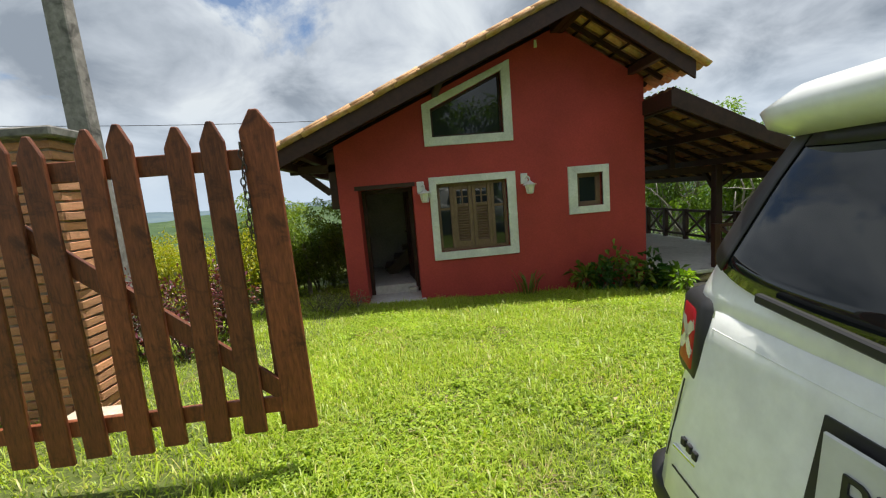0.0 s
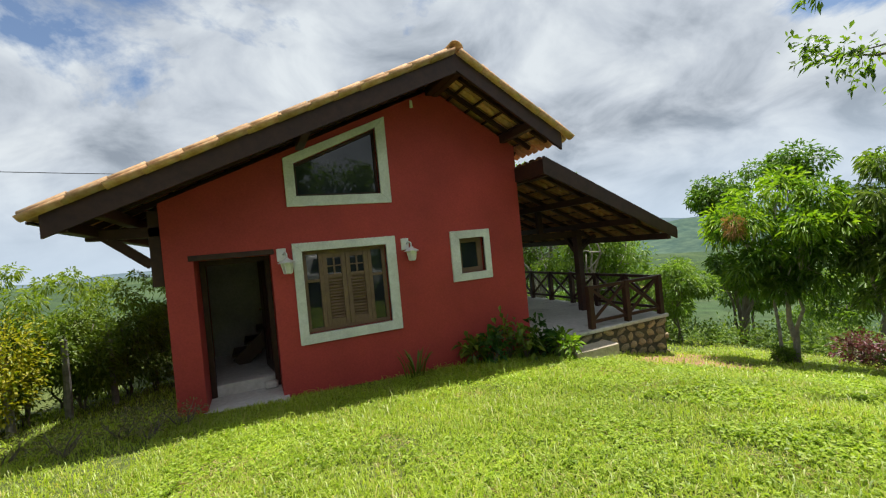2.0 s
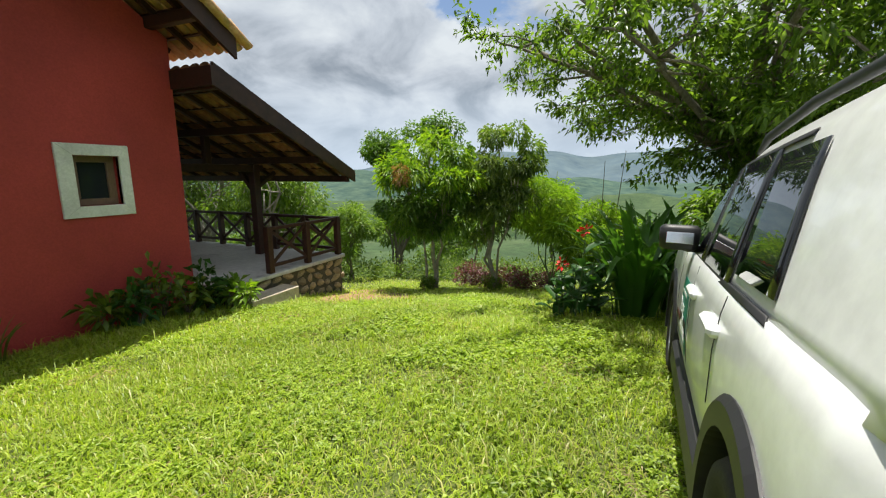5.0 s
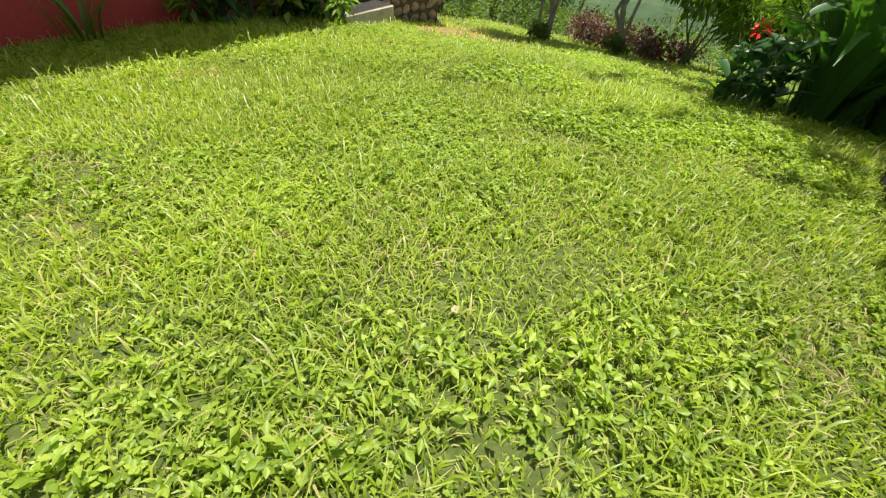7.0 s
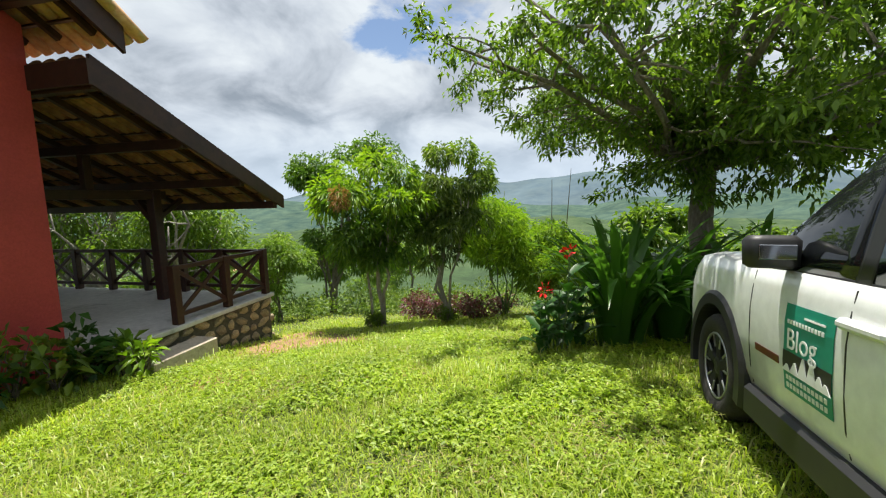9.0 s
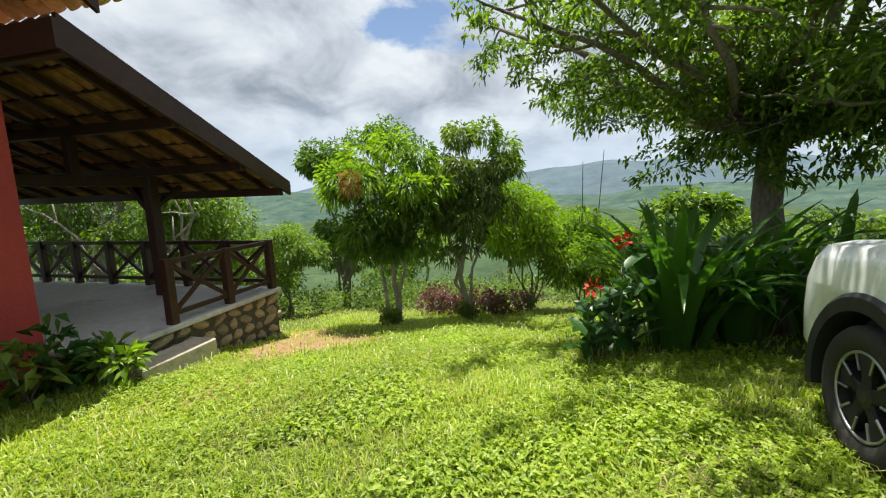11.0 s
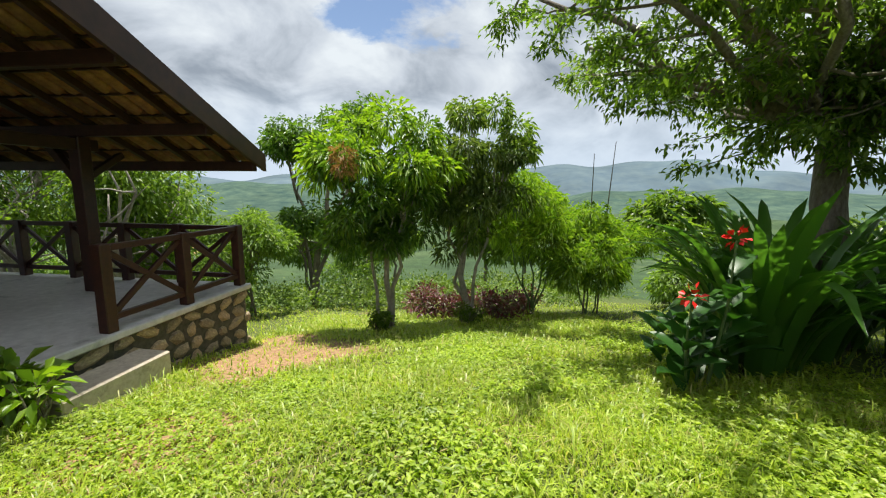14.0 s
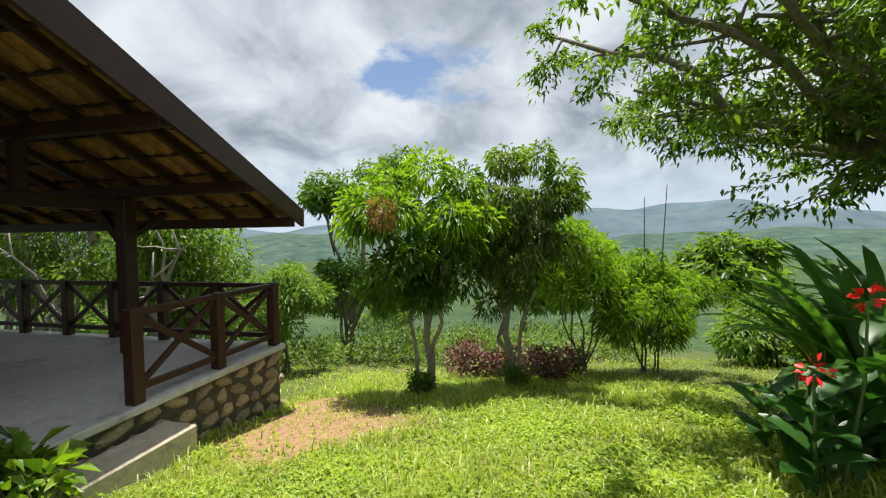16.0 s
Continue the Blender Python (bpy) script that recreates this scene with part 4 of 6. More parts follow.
def build_terrace():
    t = empty("terrace", (0, 0, 0), "raised grey concrete terrace on a rubble stone base", "terrace", kind="structure")
    part("slab", boxed(TX0, TX1 + 0.03, TY0 - 0.02, TY1, TZ - 0.07, TZ, 0.012), "concrete", t)
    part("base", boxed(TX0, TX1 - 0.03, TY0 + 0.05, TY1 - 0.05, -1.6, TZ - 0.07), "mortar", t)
    rng = random.Random(3)
    shapes = []
    for k in range(7):
        bm = bmesh.new()
        bmesh.ops.create_icosphere(bm, subdivisions=1, radius=0.5)
        for v in bm.verts:
            v.co = Vector((v.co.x * rng.uniform(0.85, 1.2), v.co.y * rng.uniform(0.8, 1.1), v.co.z * rng.uniform(0.85, 1.15)))
            v.co.y = max(-0.30, min(0.30, v.co.y * 2.2))
        shapes.append(link_bm("stone", bm, "stone"))
    def lay(place, turn, length, depth):
        z = TZ - 0.08
        row = 0
        while z > -depth:
            h = rng.uniform(0.12, 0.22)
            u = rng.uniform(-0.1, 0.0)
            while u < length:
                w = rng.uniform(0.13, 0.40)
                m = place(u + w / 2, z - h / 2 + rng.uniform(-0.02, 0.02)) @ turn @ pose(0, 0, 0, rng.uniform(-8, 8), rng.uniform(-28, 28), rng.uniform(-8, 8)) @ Matrix.Diagonal((w * rng.uniform(0.82, 1.02), 0.12, h * rng.uniform(0.8, 1.06), 1))
                o = new("stone", rng.choice(shapes))
                o.parent, o.matrix_basis = t, m
                u += w
            z -= h
            row += 1
    lay(lambda u, z: Matrix.Translation((TX0 + 0.05 + u, TY0 + 0.055, z)), Matrix.Identity(4), TX1 - TX0 - 0.1, 0.55)
    lay(lambda u, z: Matrix.Translation((TX1 - 0.035, TY0 + 0.1 + u, z)), pose(0, 0, 0, 0, 0, 90), 4.0, 0.9)
    s = tagged(part("terrace_step", boxed(7.33, 8.33, 6.45, 6.79, -0.30, 0.17, 0.014), "step"), "sandy concrete step against the stone terrace", "step")


build_terrace()


def build_rails():
    r = empty("railing", (0, 0, TZ), "dark brown timber railing with crossed braces round the terrace", "railing")
    H = 0.80
    def run(a, b, n, first=True, last=True):
        a, b = Vector(a), Vector(b)
        d = (b - a)
        for k in range(n + 1):
            if (k == 0 and not first) or (k == n and not last):
                continue
            p = a + d * k / n
            part("post", boxed(p.x - 0.055, p.x + 0.055, p.y - 0.055, p.y + 0.055, 0.0, H + 0.02, 0.008), "rail_wood", r)
        up = Vector((0, 0, 1))
        part("top_rail", beamed(a + up * (H - 0.02), b + up * (H - 0.02), 0.07, 0.06), "rail_wood", r)
        part("bottom_rail", beamed(a + up * 0.13, b + up * 0.13, 0.05, 0.06), "rail_wood", r)
        for k in range(n):
            p, q = a + d * (k / n) + d.normalized() * 0.055, a + d * ((k + 1) / n) - d.normalized() * 0.055
            part("cross_brace", beamed(p + up * 0.16, q + up * (H - 0.06), 0.035, 0.055, 0.003), "rail_wood", r)
            part("cross_brace", beamed(p + up * (H - 0.06), q + up * 0.16, 0.030, 0.055, 0.003), "rail_wood", r)
    run((8.12, 6.87, 0), (10.02, 6.87, 0), 2)
    run((10.02, 6.87, 0), (10.02, 13.8, 0), 8, first=False)


build_rails()

# ---------------------------------------------------------------- gate, garden wall, pole
def build_gate():
    """A picket gate that stands open along the drive."""
    g = empty("picket_gate", (0, 2.0, 0), "varnished reddish wooden picket gate standing open", "gate")
    zt = 2.675
    for k, x in enumerate((1.81, 1.55, 1.34, 1.145, 0.955, 0.765, 0.57, 0.37, 0.17, -0.03, -0.23)):
        w = 0.165 if k == 0 else 0.118
        z0 = 0.985 - 0.03 * (1.8 - x) + (0.02 if k % 2 else 0)
        h = zt - (0.0 if k == 0 else 0.03 + 0.015 * (k % 3))
        p = prismed([(-w / 2, z0), (w / 2, z0), (w / 2, h - 0.10), (w * 0.12, h), (-w * 0.12, h), (-w / 2, h - 0.10)], -0.024, 0.0)
        bmesh.ops.bevel(p, geom=p.edges[:], offset=0.005, segments=1, affect="EDGES")
        part("picket", p, "gate_wood", g, at=Matrix.Translation((x, -0.002, 0)) @ pose(0, 0, 0, 0, 0.5 * ((k * 7) % 5 - 2), 0))
    part("picket", prismed([(1.67, 1.0), (1.78, 1.0), (1.78, 2.56), (1.74, 2.66), (1.71, 2.66), (1.67, 2.56)], 0.03, 0.054), "gate_wood", g)
    part("rail", boxed(-0.3, 1.84, 0.0, 0.028, 2.39, 2.49, 0.004), "gate_wood", g)
    part("rail", boxed(-0.3, 1.84, 0.0, 0.028, 1.09, 1.18, 0.004), "gate_wood", g)
    part("diagonal", beamed((1.76, 0.014, 1.16), (0.3, 0.014, 2.40), 0.026, 0.10, 0.003), "gate_wood", g)
    part("hinge_post", boxed(-0.5, -0.3, -0.09, 0.09, gz(-0.4, 2.0) - 0.1, 2.70, 0.01), "gate_wood", g, "square timber gate post")
    cx = 1.685
    chain = part("chain", tubed([(cx, -0.034, 2.52), (cx, -0.036, 2.48)], [0.006, 0.006], 6), "chain", g, "hanging iron chain")
    for k in range(13):
        bm = bmesh.new()
        loop = [(0.012 * math.cos(a), 0, 0.022 * math.sin(a)) for a in np.linspace(0, 2 * math.pi, 9)]
        tube(bm, loop, [0.004] * 9, 5, cap=False)
        part("link", bm, "chain", chain, at=Matrix.Translation((cx + 0.008 * math.sin(k * 1.1), -0.038, 2.46 - 0.034 * k)) @ pose(0, 0, 0, 0, 6 * math.sin(k), 90 * (k % 2)))


build_gate()


def build_brick_wall():
    w = empty("brick_wall", (0, 0, 0), "weathered clay brick garden wall with a grey coping", "wall", kind="structure")
    bx, by, top = 0.05, 3.0, 2.80
    part("core", boxed(bx - 2.6, bx - 0.02, by + 0.02, by + 0.26, 0.2, top), "brick_mortar", w)
    part("coping", boxed(bx - 2.6, bx + 0.07, by - 0.06, by + 0.34, top, top + 0.07, 0.012), "pole", w)
    rng = random.Random(5)
    bm = bmesh.new()
    box(bm, -0.5, 0.5, -0.5, 0.5, -0.5, 0.5)
    bmesh.ops.bevel(bm, geom=bm.edges[:], offset=0.05, segments=1, affect="EDGES")
    me = link_bm("brick", bm, "brick")
    def lay(m):
        o = new("brick", me)
        o.parent, o.matrix_basis = w, m
    z, row = 0.42, 0
    while z < top - 0.03:
        x = bx - (0.0 if row % 2 else 0.11)
        while x > bx - 1.6:
            L = 0.21 * rng.uniform(0.92, 1.03)
            if row % 2 or x < bx:
                lay(Matrix.Translation((x - L / 2, by + 0.055 + rng.uniform(-0.012, 0.012), z + 0.028)) @ pose(0, 0, 0, rng.uniform(-2, 2), rng.uniform(-2.5, 2.5), rng.uniform(-2, 2)) @ Matrix.Diagonal((L, 0.10, 0.056, 1)))
            x -= L + 0.014
        lay(Matrix.Translation((bx - 0.05 + rng.uniform(-0.012, 0.012), by + 0.14, z + 0.028)) @ pose(0, 0, 0, rng.uniform(-2, 2), rng.uniform(-2, 2), rng.uniform(-3, 3)) @ Matrix.Diagonal((0.105, 0.27, 0.056, 1)))
        z += 0.072
        row += 1
    tagged(part("rubble_slab", boxed(-0.1, 0.3, 2.70, 2.95, gz(-0.2, 2.9) - 0.02, gz(-0.2, 2.9) + 0.1, 0.02), "step"), "broken sandy concrete lump at the foot of the brick wall", "rubble")


build_brick_wall()


def build_pole():
    p = empty("utility_pole", (-1.27, 5.4, gz(-1.27, 5.4)), "weathered grey concrete utility pole beside the hedge", "utility pole")
    bm = bmesh.new()
    f = [bm.verts.new((sx * 0.15, sy * 0.11, -0.3)) for sx, sy in ((-1, -1), (1, -1), (1, 1), (-1, 1))]
    g = [bm.verts.new((sx * 0.095 - 0.12, sy * 0.08, 7.6)) for sx, sy in ((-1, -1), (1, -1), (1, 1), (-1, 1))]
    bm.faces.new(f[::-1]); bm.faces.new(g)
    for i in range(4):
        bm.faces.new((f[i], f[(i + 1) % 4], g[(i + 1) % 4], g[i]))
    bmesh.ops.bevel(bm, geom=bm.edges[:], offset=0.015, segments=1, affect="EDGES")
    part("shaft", bm, "pole", p)
    part("bracket", boxed(0.05, 0.34, -0.02, 0.02, 2.25, 2.30), "chain", p)
    bm = bmesh.new()
    pts = [(-14 + 26 * k / 30, 9.5 + 5.0 * k / 30, 5.0 - 0.5 * math.sin(math.pi * k / 30)) for k in range(31)]
    tube(bm, pts, [0.008] * 31, 5)
    tagged(part("overhead_wire", bm, "ink"), "thin black overhead wire behind the hedge", "cable")


build_pole()


# ---------------------------------------------------------------- trees and shrubs
def limb(a, b, n=6, wob=0.08, seed=0):
    a, b = Vector(a), Vector(b)
    rng = random.Random(seed)
    pts = [a.lerp(b, k / n) + (Vector((rng.uniform(-1, 1), rng.uniform(-1, 1), rng.uniform(-0.4, 0.4))) * wob * (b - a).length if 0 < k < n else Vector()) for k in range(n + 1)]
    return pts


def tree(name, base, stems, clumps, material, label, bark="bark", leaf=(0.16, 0.045), per=420, droop=0.5, extra=(), hang=0.3, category="tree", r0=0.06):
    """stems: tips relative to base; clumps: (centre, radius, count factor) relative to base."""
    x, y = base
    z = gz(x, y)
    t = empty(name, (x, y, z), label, category)
    trunks = []
    for i, (tip, rad) in enumerate(stems):
        pts = limb((0.05 * math.sin(i * 2.4), 0.05 * math.cos(i * 2.4), -0.1), tip, 7, 0.035, i + int(x * 10))
        trunks.append(part("trunk" if i == 0 else "limb", tubed(pts, [rad * (1 - 0.65 * k / 7) for k in range(8)], 8), bark, t, smooth=True))
    bm = bmesh.new()
    rng = random.Random(int(x * 7 + y))
    for c, r, _ in clumps:
        near = min(stems, key=lambda s: (Vector(s[0]) - Vector(c)).length)
        tip = Vector(near[0])
        start = tip * rng.uniform(0.6, 0.9)
        tube(bm, limb(start, c, 4, 0.06, rng.randint(0, 999)), [r0 * 0.35, r0 * 0.3, r0 * 0.22, r0 * 0.15, r0 * 0.08], 5)
    part("branchwork", bm, bark, t, smooth=True)
    pos, way = [], []
    for c, r, k in clumps:
        n = int(per * k)
        p, d = blob(n, c, r if isinstance(r, tuple) else (r, r, r * 0.8))
        pos.append(p)
        way.append(d * 0.8 + RNG.normal(0, 0.5, (n, 3)) + np.array([[0, 0, -hang]]))
    crown = leaves("crown", np.concatenate(pos), np.concatenate(way), leaf[0], leaf[1], material, t, droop=droop)
    for nm, mat, cl, n, lf in extra:
        pp, ww = [], []
        for c, r in cl:
            p, d = blob(n, c, (r, r, r * 0.8))
            pp.append(p)
            ww.append(d + RNG.normal(0, 0.4, (n, 3)) + np.array([[0, 0, -0.15]]))
        growth = leaves(nm, np.concatenate(pp), np.concatenate(ww), lf[0], lf[1], mat, t, droop=0.4)
        if nm == "shoot":
            tagged(growth, kind="stuff")
    return t


def scatter(cx, cy, cz, rx, ry, rz, n, r, seed):
    rng = random.Random(seed)
    out = []
    for _ in range(n):
        while True:
            u = Vector((rng.uniform(-1, 1), rng.uniform(-1, 1), rng.uniform(-1, 1)))
            if u.length < 1:
                break
        out.append(((cx + u.x * rx, cy + u.y * ry, cz + u.z * rz), r * rng.uniform(0.7, 1.25), rng.uniform(0.6, 1.2)))
    return out


# the two mango trees before the valley
tree("mango_tree", (11.14, 5.08), [((0.0, 0.1, 3.0), 0.055), ((-0.1, -0.35, 2.6), 0.04), ((0.15, 0.55, 2.5), 0.035)],
     scatter(0.0, 0.15, 2.2, 0.8, 0.95, 1.2, 28, 0.29, 1), "mango", "young mango tree with glossy drooping leaves and pale trunks", "pale_bark", (0.14, 0.03), 270, 0.4,
     extra=[("fresh_leaves", "mango_new", [((-0.1, 0.45, 3.05), 0.38), ((0.0, -0.05, 3.25), 0.38), ((-0.3, 0.85, 2.75), 0.36), ((0.1, -0.5, 2.95), 0.32), ((-0.5, 0.3, 2.7), 0.32), ((0.0, 1.05, 2.45), 0.32), ((-0.4, -0.5, 2.55), 0.28), ((0.0, -0.85, 2.55), 0.28)], 330, (0.14, 0.032)),
            ("flower_panicle", "tan", [((-0.8, 0.40, 2.70), 0.14), ((-0.8, 0.38, 2.54), 0.12)], 160, (0.10, 0.012))], hang=0.3)
tree("mango_tree", (11.8, 3.95), [((0.1, -0.1, 3.2), 0.06), ((0.1, 0.4, 2.7), 0.04), ((-0.1, -0.6, 2.6), 0.035)],
     scatter(0.1, -0.1, 2.3, 0.75, 0.85, 1.4, 34, 0.27, 2), "olive", "young mango tree with dusty grey-green hanging leaves", "pale_bark", (0.125, 0.026), 300, 0.5,
     extra=[("fresh_leaves", "fresh", [((0.2, -0.45, 3.55), 0.28), ((0.2, -0.8, 3.25), 0.26), ((0.2, 0.05, 3.5), 0.24), ((0.0, -0.9, 2.9), 0.24)], 320, (0.13, 0.03))], hang=0.4)
tree("garden_tree", (16.07, 8.75), [((0.1, -0.5, 3.6), 0.13), ((0.1, 0.7, 4.9), 0.07), ((0.2, -1.4, 5.2), 0.07), ((-0.1, 0.5, 2.6), 0.05)],
     scatter(0.1, 0.5, 4.75, 0.9, 0.75, 0.45, 11, 0.38, 3) + scatter(0.1, -1.4, 5.2, 0.9, 0.8, 0.5, 11, 0.38, 33) + scatter(0.0, 0.3, 2.5, 0.5, 0.7, 0.4, 7, 0.32, 31) + scatter(0.0, -0.9, 1.9, 0.5, 0.6, 0.5, 6, 0.3, 32), "mango", "slender crooked tree with sparse dark foliage", "bark", (0.15, 0.06), 260, 0.3)
tree("bamboo_shrub", (13.0, 2.75), [((0.1, 0.4, 2.6), 0.02), ((0.0, -0.4, 2.4), 0.02), ((0.2, 0.0, 2.9), 0.02), ((0.0, -0.8, 2.0), 0.018), ((0.0, 0.7, 2.3), 0.018)],
     scatter(0.0, 0.25, 2.05, 0.8, 0.7, 0.9, 18, 0.38, 4) + scatter(0.0, -0.9, 1.3, 0.6, 0.7, 0.6, 10, 0.33, 41), "bamboo", "feathery light green bamboo shrub", "stem", (0.13, 0.016), 650, 0.4, category="bamboo")
tree("dark_shrub", (13.3, 1.6), [((0.0, 0.0, 1.5), 0.02), ((0.1, -0.5, 1.4), 0.02), ((0.1, 0.5, 1.4), 0.02)],
     scatter(0.0, -0.1, 1.45, 0.7, 1.0, 0.65, 24, 0.33, 5), "bamboo", "spreading green bamboo shrub over dark canes", "stem", (0.13, 0.018), 420, 0.4, category="shrub")

# trees behind the terrace
def bare_branches(x, y, seed):
    t = empty("bare_tree", (x, y, gz(x, y)), "pale leafless forked tree behind the terrace railing", "tree")
    rng = random.Random(seed)
    for k in range(5):
        a = rng.uniform(0, 6.28)
        tip = Vector((math.cos(a) * rng.uniform(0.5, 1.3), math.sin(a) * rng.uniform(0.8, 2.0), rng.uniform(2.2, 3.6)))
        pts = limb((0, 0, -0.2), tip, 7, 0.07, seed + k)
        m = part("trunk" if k == 0 else "limb", tubed(pts, [0.10, 0.085, 0.07, 0.055, 0.045, 0.035, 0.025, 0.012], 7), "pale_bark", t, smooth=True)
        for j in range(5):
            s = pts[rng.randint(3, 6)]
            e = s + Vector((rng.uniform(-0.7, 0.7), rng.uniform(-1.0, 1.0), rng.uniform(0.0, 0.7)))
            part("twig", tubed(limb(s, e, 4, 0.1, seed * 7 + j + k), [0.025, 0.02, 0.015, 0.01, 0.005], 5), "pale_bark", m, smooth=True)


bare_branches(12.6, 11.6, 5)
bare_branches(12.2, 13.6, 9)
bare_branches(13.0, 16.0, 14)
for i, (bx, by, h, w) in enumerate(((13.6, 11.8, 4.3, 1.2), (15.4, 14.4, 5.6, 1.7), (12.9, 14.6, 6.0, 1.7), (17.2, 13.0, 2.0, 1.0), (13.4, 18.0, 6.2, 2.0), (17.5, 16.5, 5.0, 2.0))):
    tree("valley_tree", (bx, by), [((0.1, 0.3, h * 0.9), 0.09), ((-0.5, 0.5, h * 0.8), 0.06), ((0.5, -0.6, h * 0.75), 0.05)],
         scatter(0, 0, h * 0.68, w, w * 1.25, h * 0.46, 44, 0.5, 60 + i), "tree" if i == 4 else "fresh", "leafy tree with pale forked branches below the terrace", "pale_bark", (0.15, 0.055), 260, 0.3)
tree("light_shrub", (13.3, 8.9), [((0.0, 0.0, 1.7), 0.035), ((0.1, 0.3, 1.6), 0.03)], scatter(0, 0, 1.65, 0.75, 0.8, 0.7, 16, 0.34, 7), "fresh", "light green leafy bush at the terrace corner", "bark", (0.12, 0.035), 380, 0.3, category="bush")


def big_tree():
    x, y = 10.2, -0.45
    z = gz(x, y)
    t = empty("shade_tree", (x, y, z), "large spreading shade tree with dark pinnate foliage", "tree")
    part("trunk", tubed(limb((0, 0, -0.2), (0.15, 0.1, 2.6), 6, 0.03, 3), [0.24, 0.2, 0.18, 0.17, 0.165, 0.16, 0.155], 12), "bark", t, smooth=True)
    rng = random.Random(11)
    tips = []
    heads = [((1.3, 3.6, 4.6), 0.09), ((-0.4, 2.7, 4.9), 0.10), ((-1.8, 2.1, 4.7), 0.09), ((-2.4, 0.9, 4.7), 0.10), ((-1.2, -0.2, 3.3), 0.06), ((-0.9, -1.3, 3.0), 0.06), ((0.6, 0.7, 3.2), 0.06), ((1.6, -0.9, 2.9), 0.06), ((1.6, 2.6, 3.9), 0.08), ((3.2, 1.0, 3.6), 0.08), ((0.3, 1.4, 5.4), 0.10),
             ((-1.4, -0.4, 5.3), 0.09), ((-2.9, -0.8, 4.6), 0.08), ((-3.3, 0.6, 3.9), 0.07), ((-2.2, 1.9, 3.7), 0.07), ((-1.7, 0.3, 2.75), 0.05), ((-1.9, -0.6, 3.1), 0.05), ((-2.4, -1.6, 2.9), 0.05), ((-0.7, 0.9, 2.7), 0.05), ((-3.6, -0.2, 3.3), 0.06), ((-2.6, 0.5, 5.4), 0.07), ((-1.6, 2.7, 4.1), 0.07), ((-0.9, 3.3, 4.0), 0.07), ((1.8, -0.6, 5.2), 0.08), ((0.2, -2.4, 4.8), 0.09), ((-1.9, -2.8, 4.4), 0.08), ((2.6, -2.2, 4.2), 0.08), ((3.6, 2.4, 4.2), 0.07), ((-3.4, -2.4, 4.2), 0.07), ((1.2, -4.0, 4.2), 0.07)]
    for i, (h, r) in enumerate(heads):
        pts = limb((0.15, 0.1, 2.4), h, 7, 0.05, 20 + i)
        part("limb", tubed(pts, [r * (1 - 0.7 * k / 7) for k in range(8)], 8), "bark", t, smooth=True)
        for _ in range(9):
            s = pts[rng.randint(3, 7)]
            e = s + Vector((rng.uniform(-1.2, 1.2), rng.uniform(-1.2, 1.2), rng.uniform(-0.65, 0.6)))
            tips.append((s, e))
    bm = bmesh.new()
    pos, way = [], []
    for s, e in tips:
        pts = limb(s, e, 5, 0.08, rng.randint(0, 9999))
        tube(bm, pts, [0.022, 0.018, 0.014, 0.010, 0.007, 0.004], 5)
        d0 = (e - s).normalized()
        for q in range(11):
            p = pts[1 + q % 5].lerp(pts[min(5, 2 + q % 5)], rng.random())
            dd = (d0 * 0.5 + Vector((rng.gauss(0, 0.6), rng.gauss(0, 0.6), rng.uniform(-0.45, 0.25)))).normalized()
            tw = rng.uniform(0.2, 0.45)
            n = 17
            u = RNG.uniform(0.1, 1, n)
            c = np.array(p) + np.array(dd) * (u * tw)[:, None] + RNG.normal(0, 0.045, (n, 3))
            pos.append(c)
            way.append(np.array(dd) * 0.6 + RNG.normal(0, 0.55, (n, 3)) + np.array([[0, 0, -0.25]]))
    part("branching", bm, "bark", t, smooth=True)
    leaves("crown", np.concatenate(pos), np.concatenate(way), 0.10, 0.042, "tree", t, droop=0.2)


big_tree()
for i, (x, y, h) in enumerate(((12.6, -3.0, 2.1), (11.2, -4.6, 3.4), (14.9, -1.3, 1.1), (13.6, -5.2, 3.2), (8.6, -4.2, 3.0), (17.0, -3.5, 1.7))):
    tree("garden_tree", (x, y), [((0.1, 0.1, h * 0.8), 0.08), ((-0.4, 0.5, h * 0.7), 0.05)], scatter(0, 0, h * 0.62, 1.1, 1.2, h * 0.36, 20, 0.5, 300 + i), "tree" if i % 2 else "fresh", "leafy garden tree in the shade beyond the strap leaves", "bark", (0.15, 0.06), 260, 0.3)
# tall trees across the road behind the gate
for i, (x, y, h) in enumerate(((-3.0, -12.0, 8.0), (1.0, -13.5, 9.0), (5.0, -12.5, 8.5), (9.0, -14.0, 9.0), (13.0, -13.0, 8.0), (-7.5, -13.0, 8.5), (17.0, -15.0, 9.0))):
    tree("roadside_tree", (x, y), [((0.3, 0.2, h * 0.75), 0.2), ((-0.9, 0.7, h * 0.7), 0.12)], scatter(0, 0, h * 0.62, 2.2, 1.8, h * 0.36, 24, 1.0, 400 + i), "tree", "tall dark leafy tree beside the road", "bark", (0.34, 0.15), 170, 0.3)


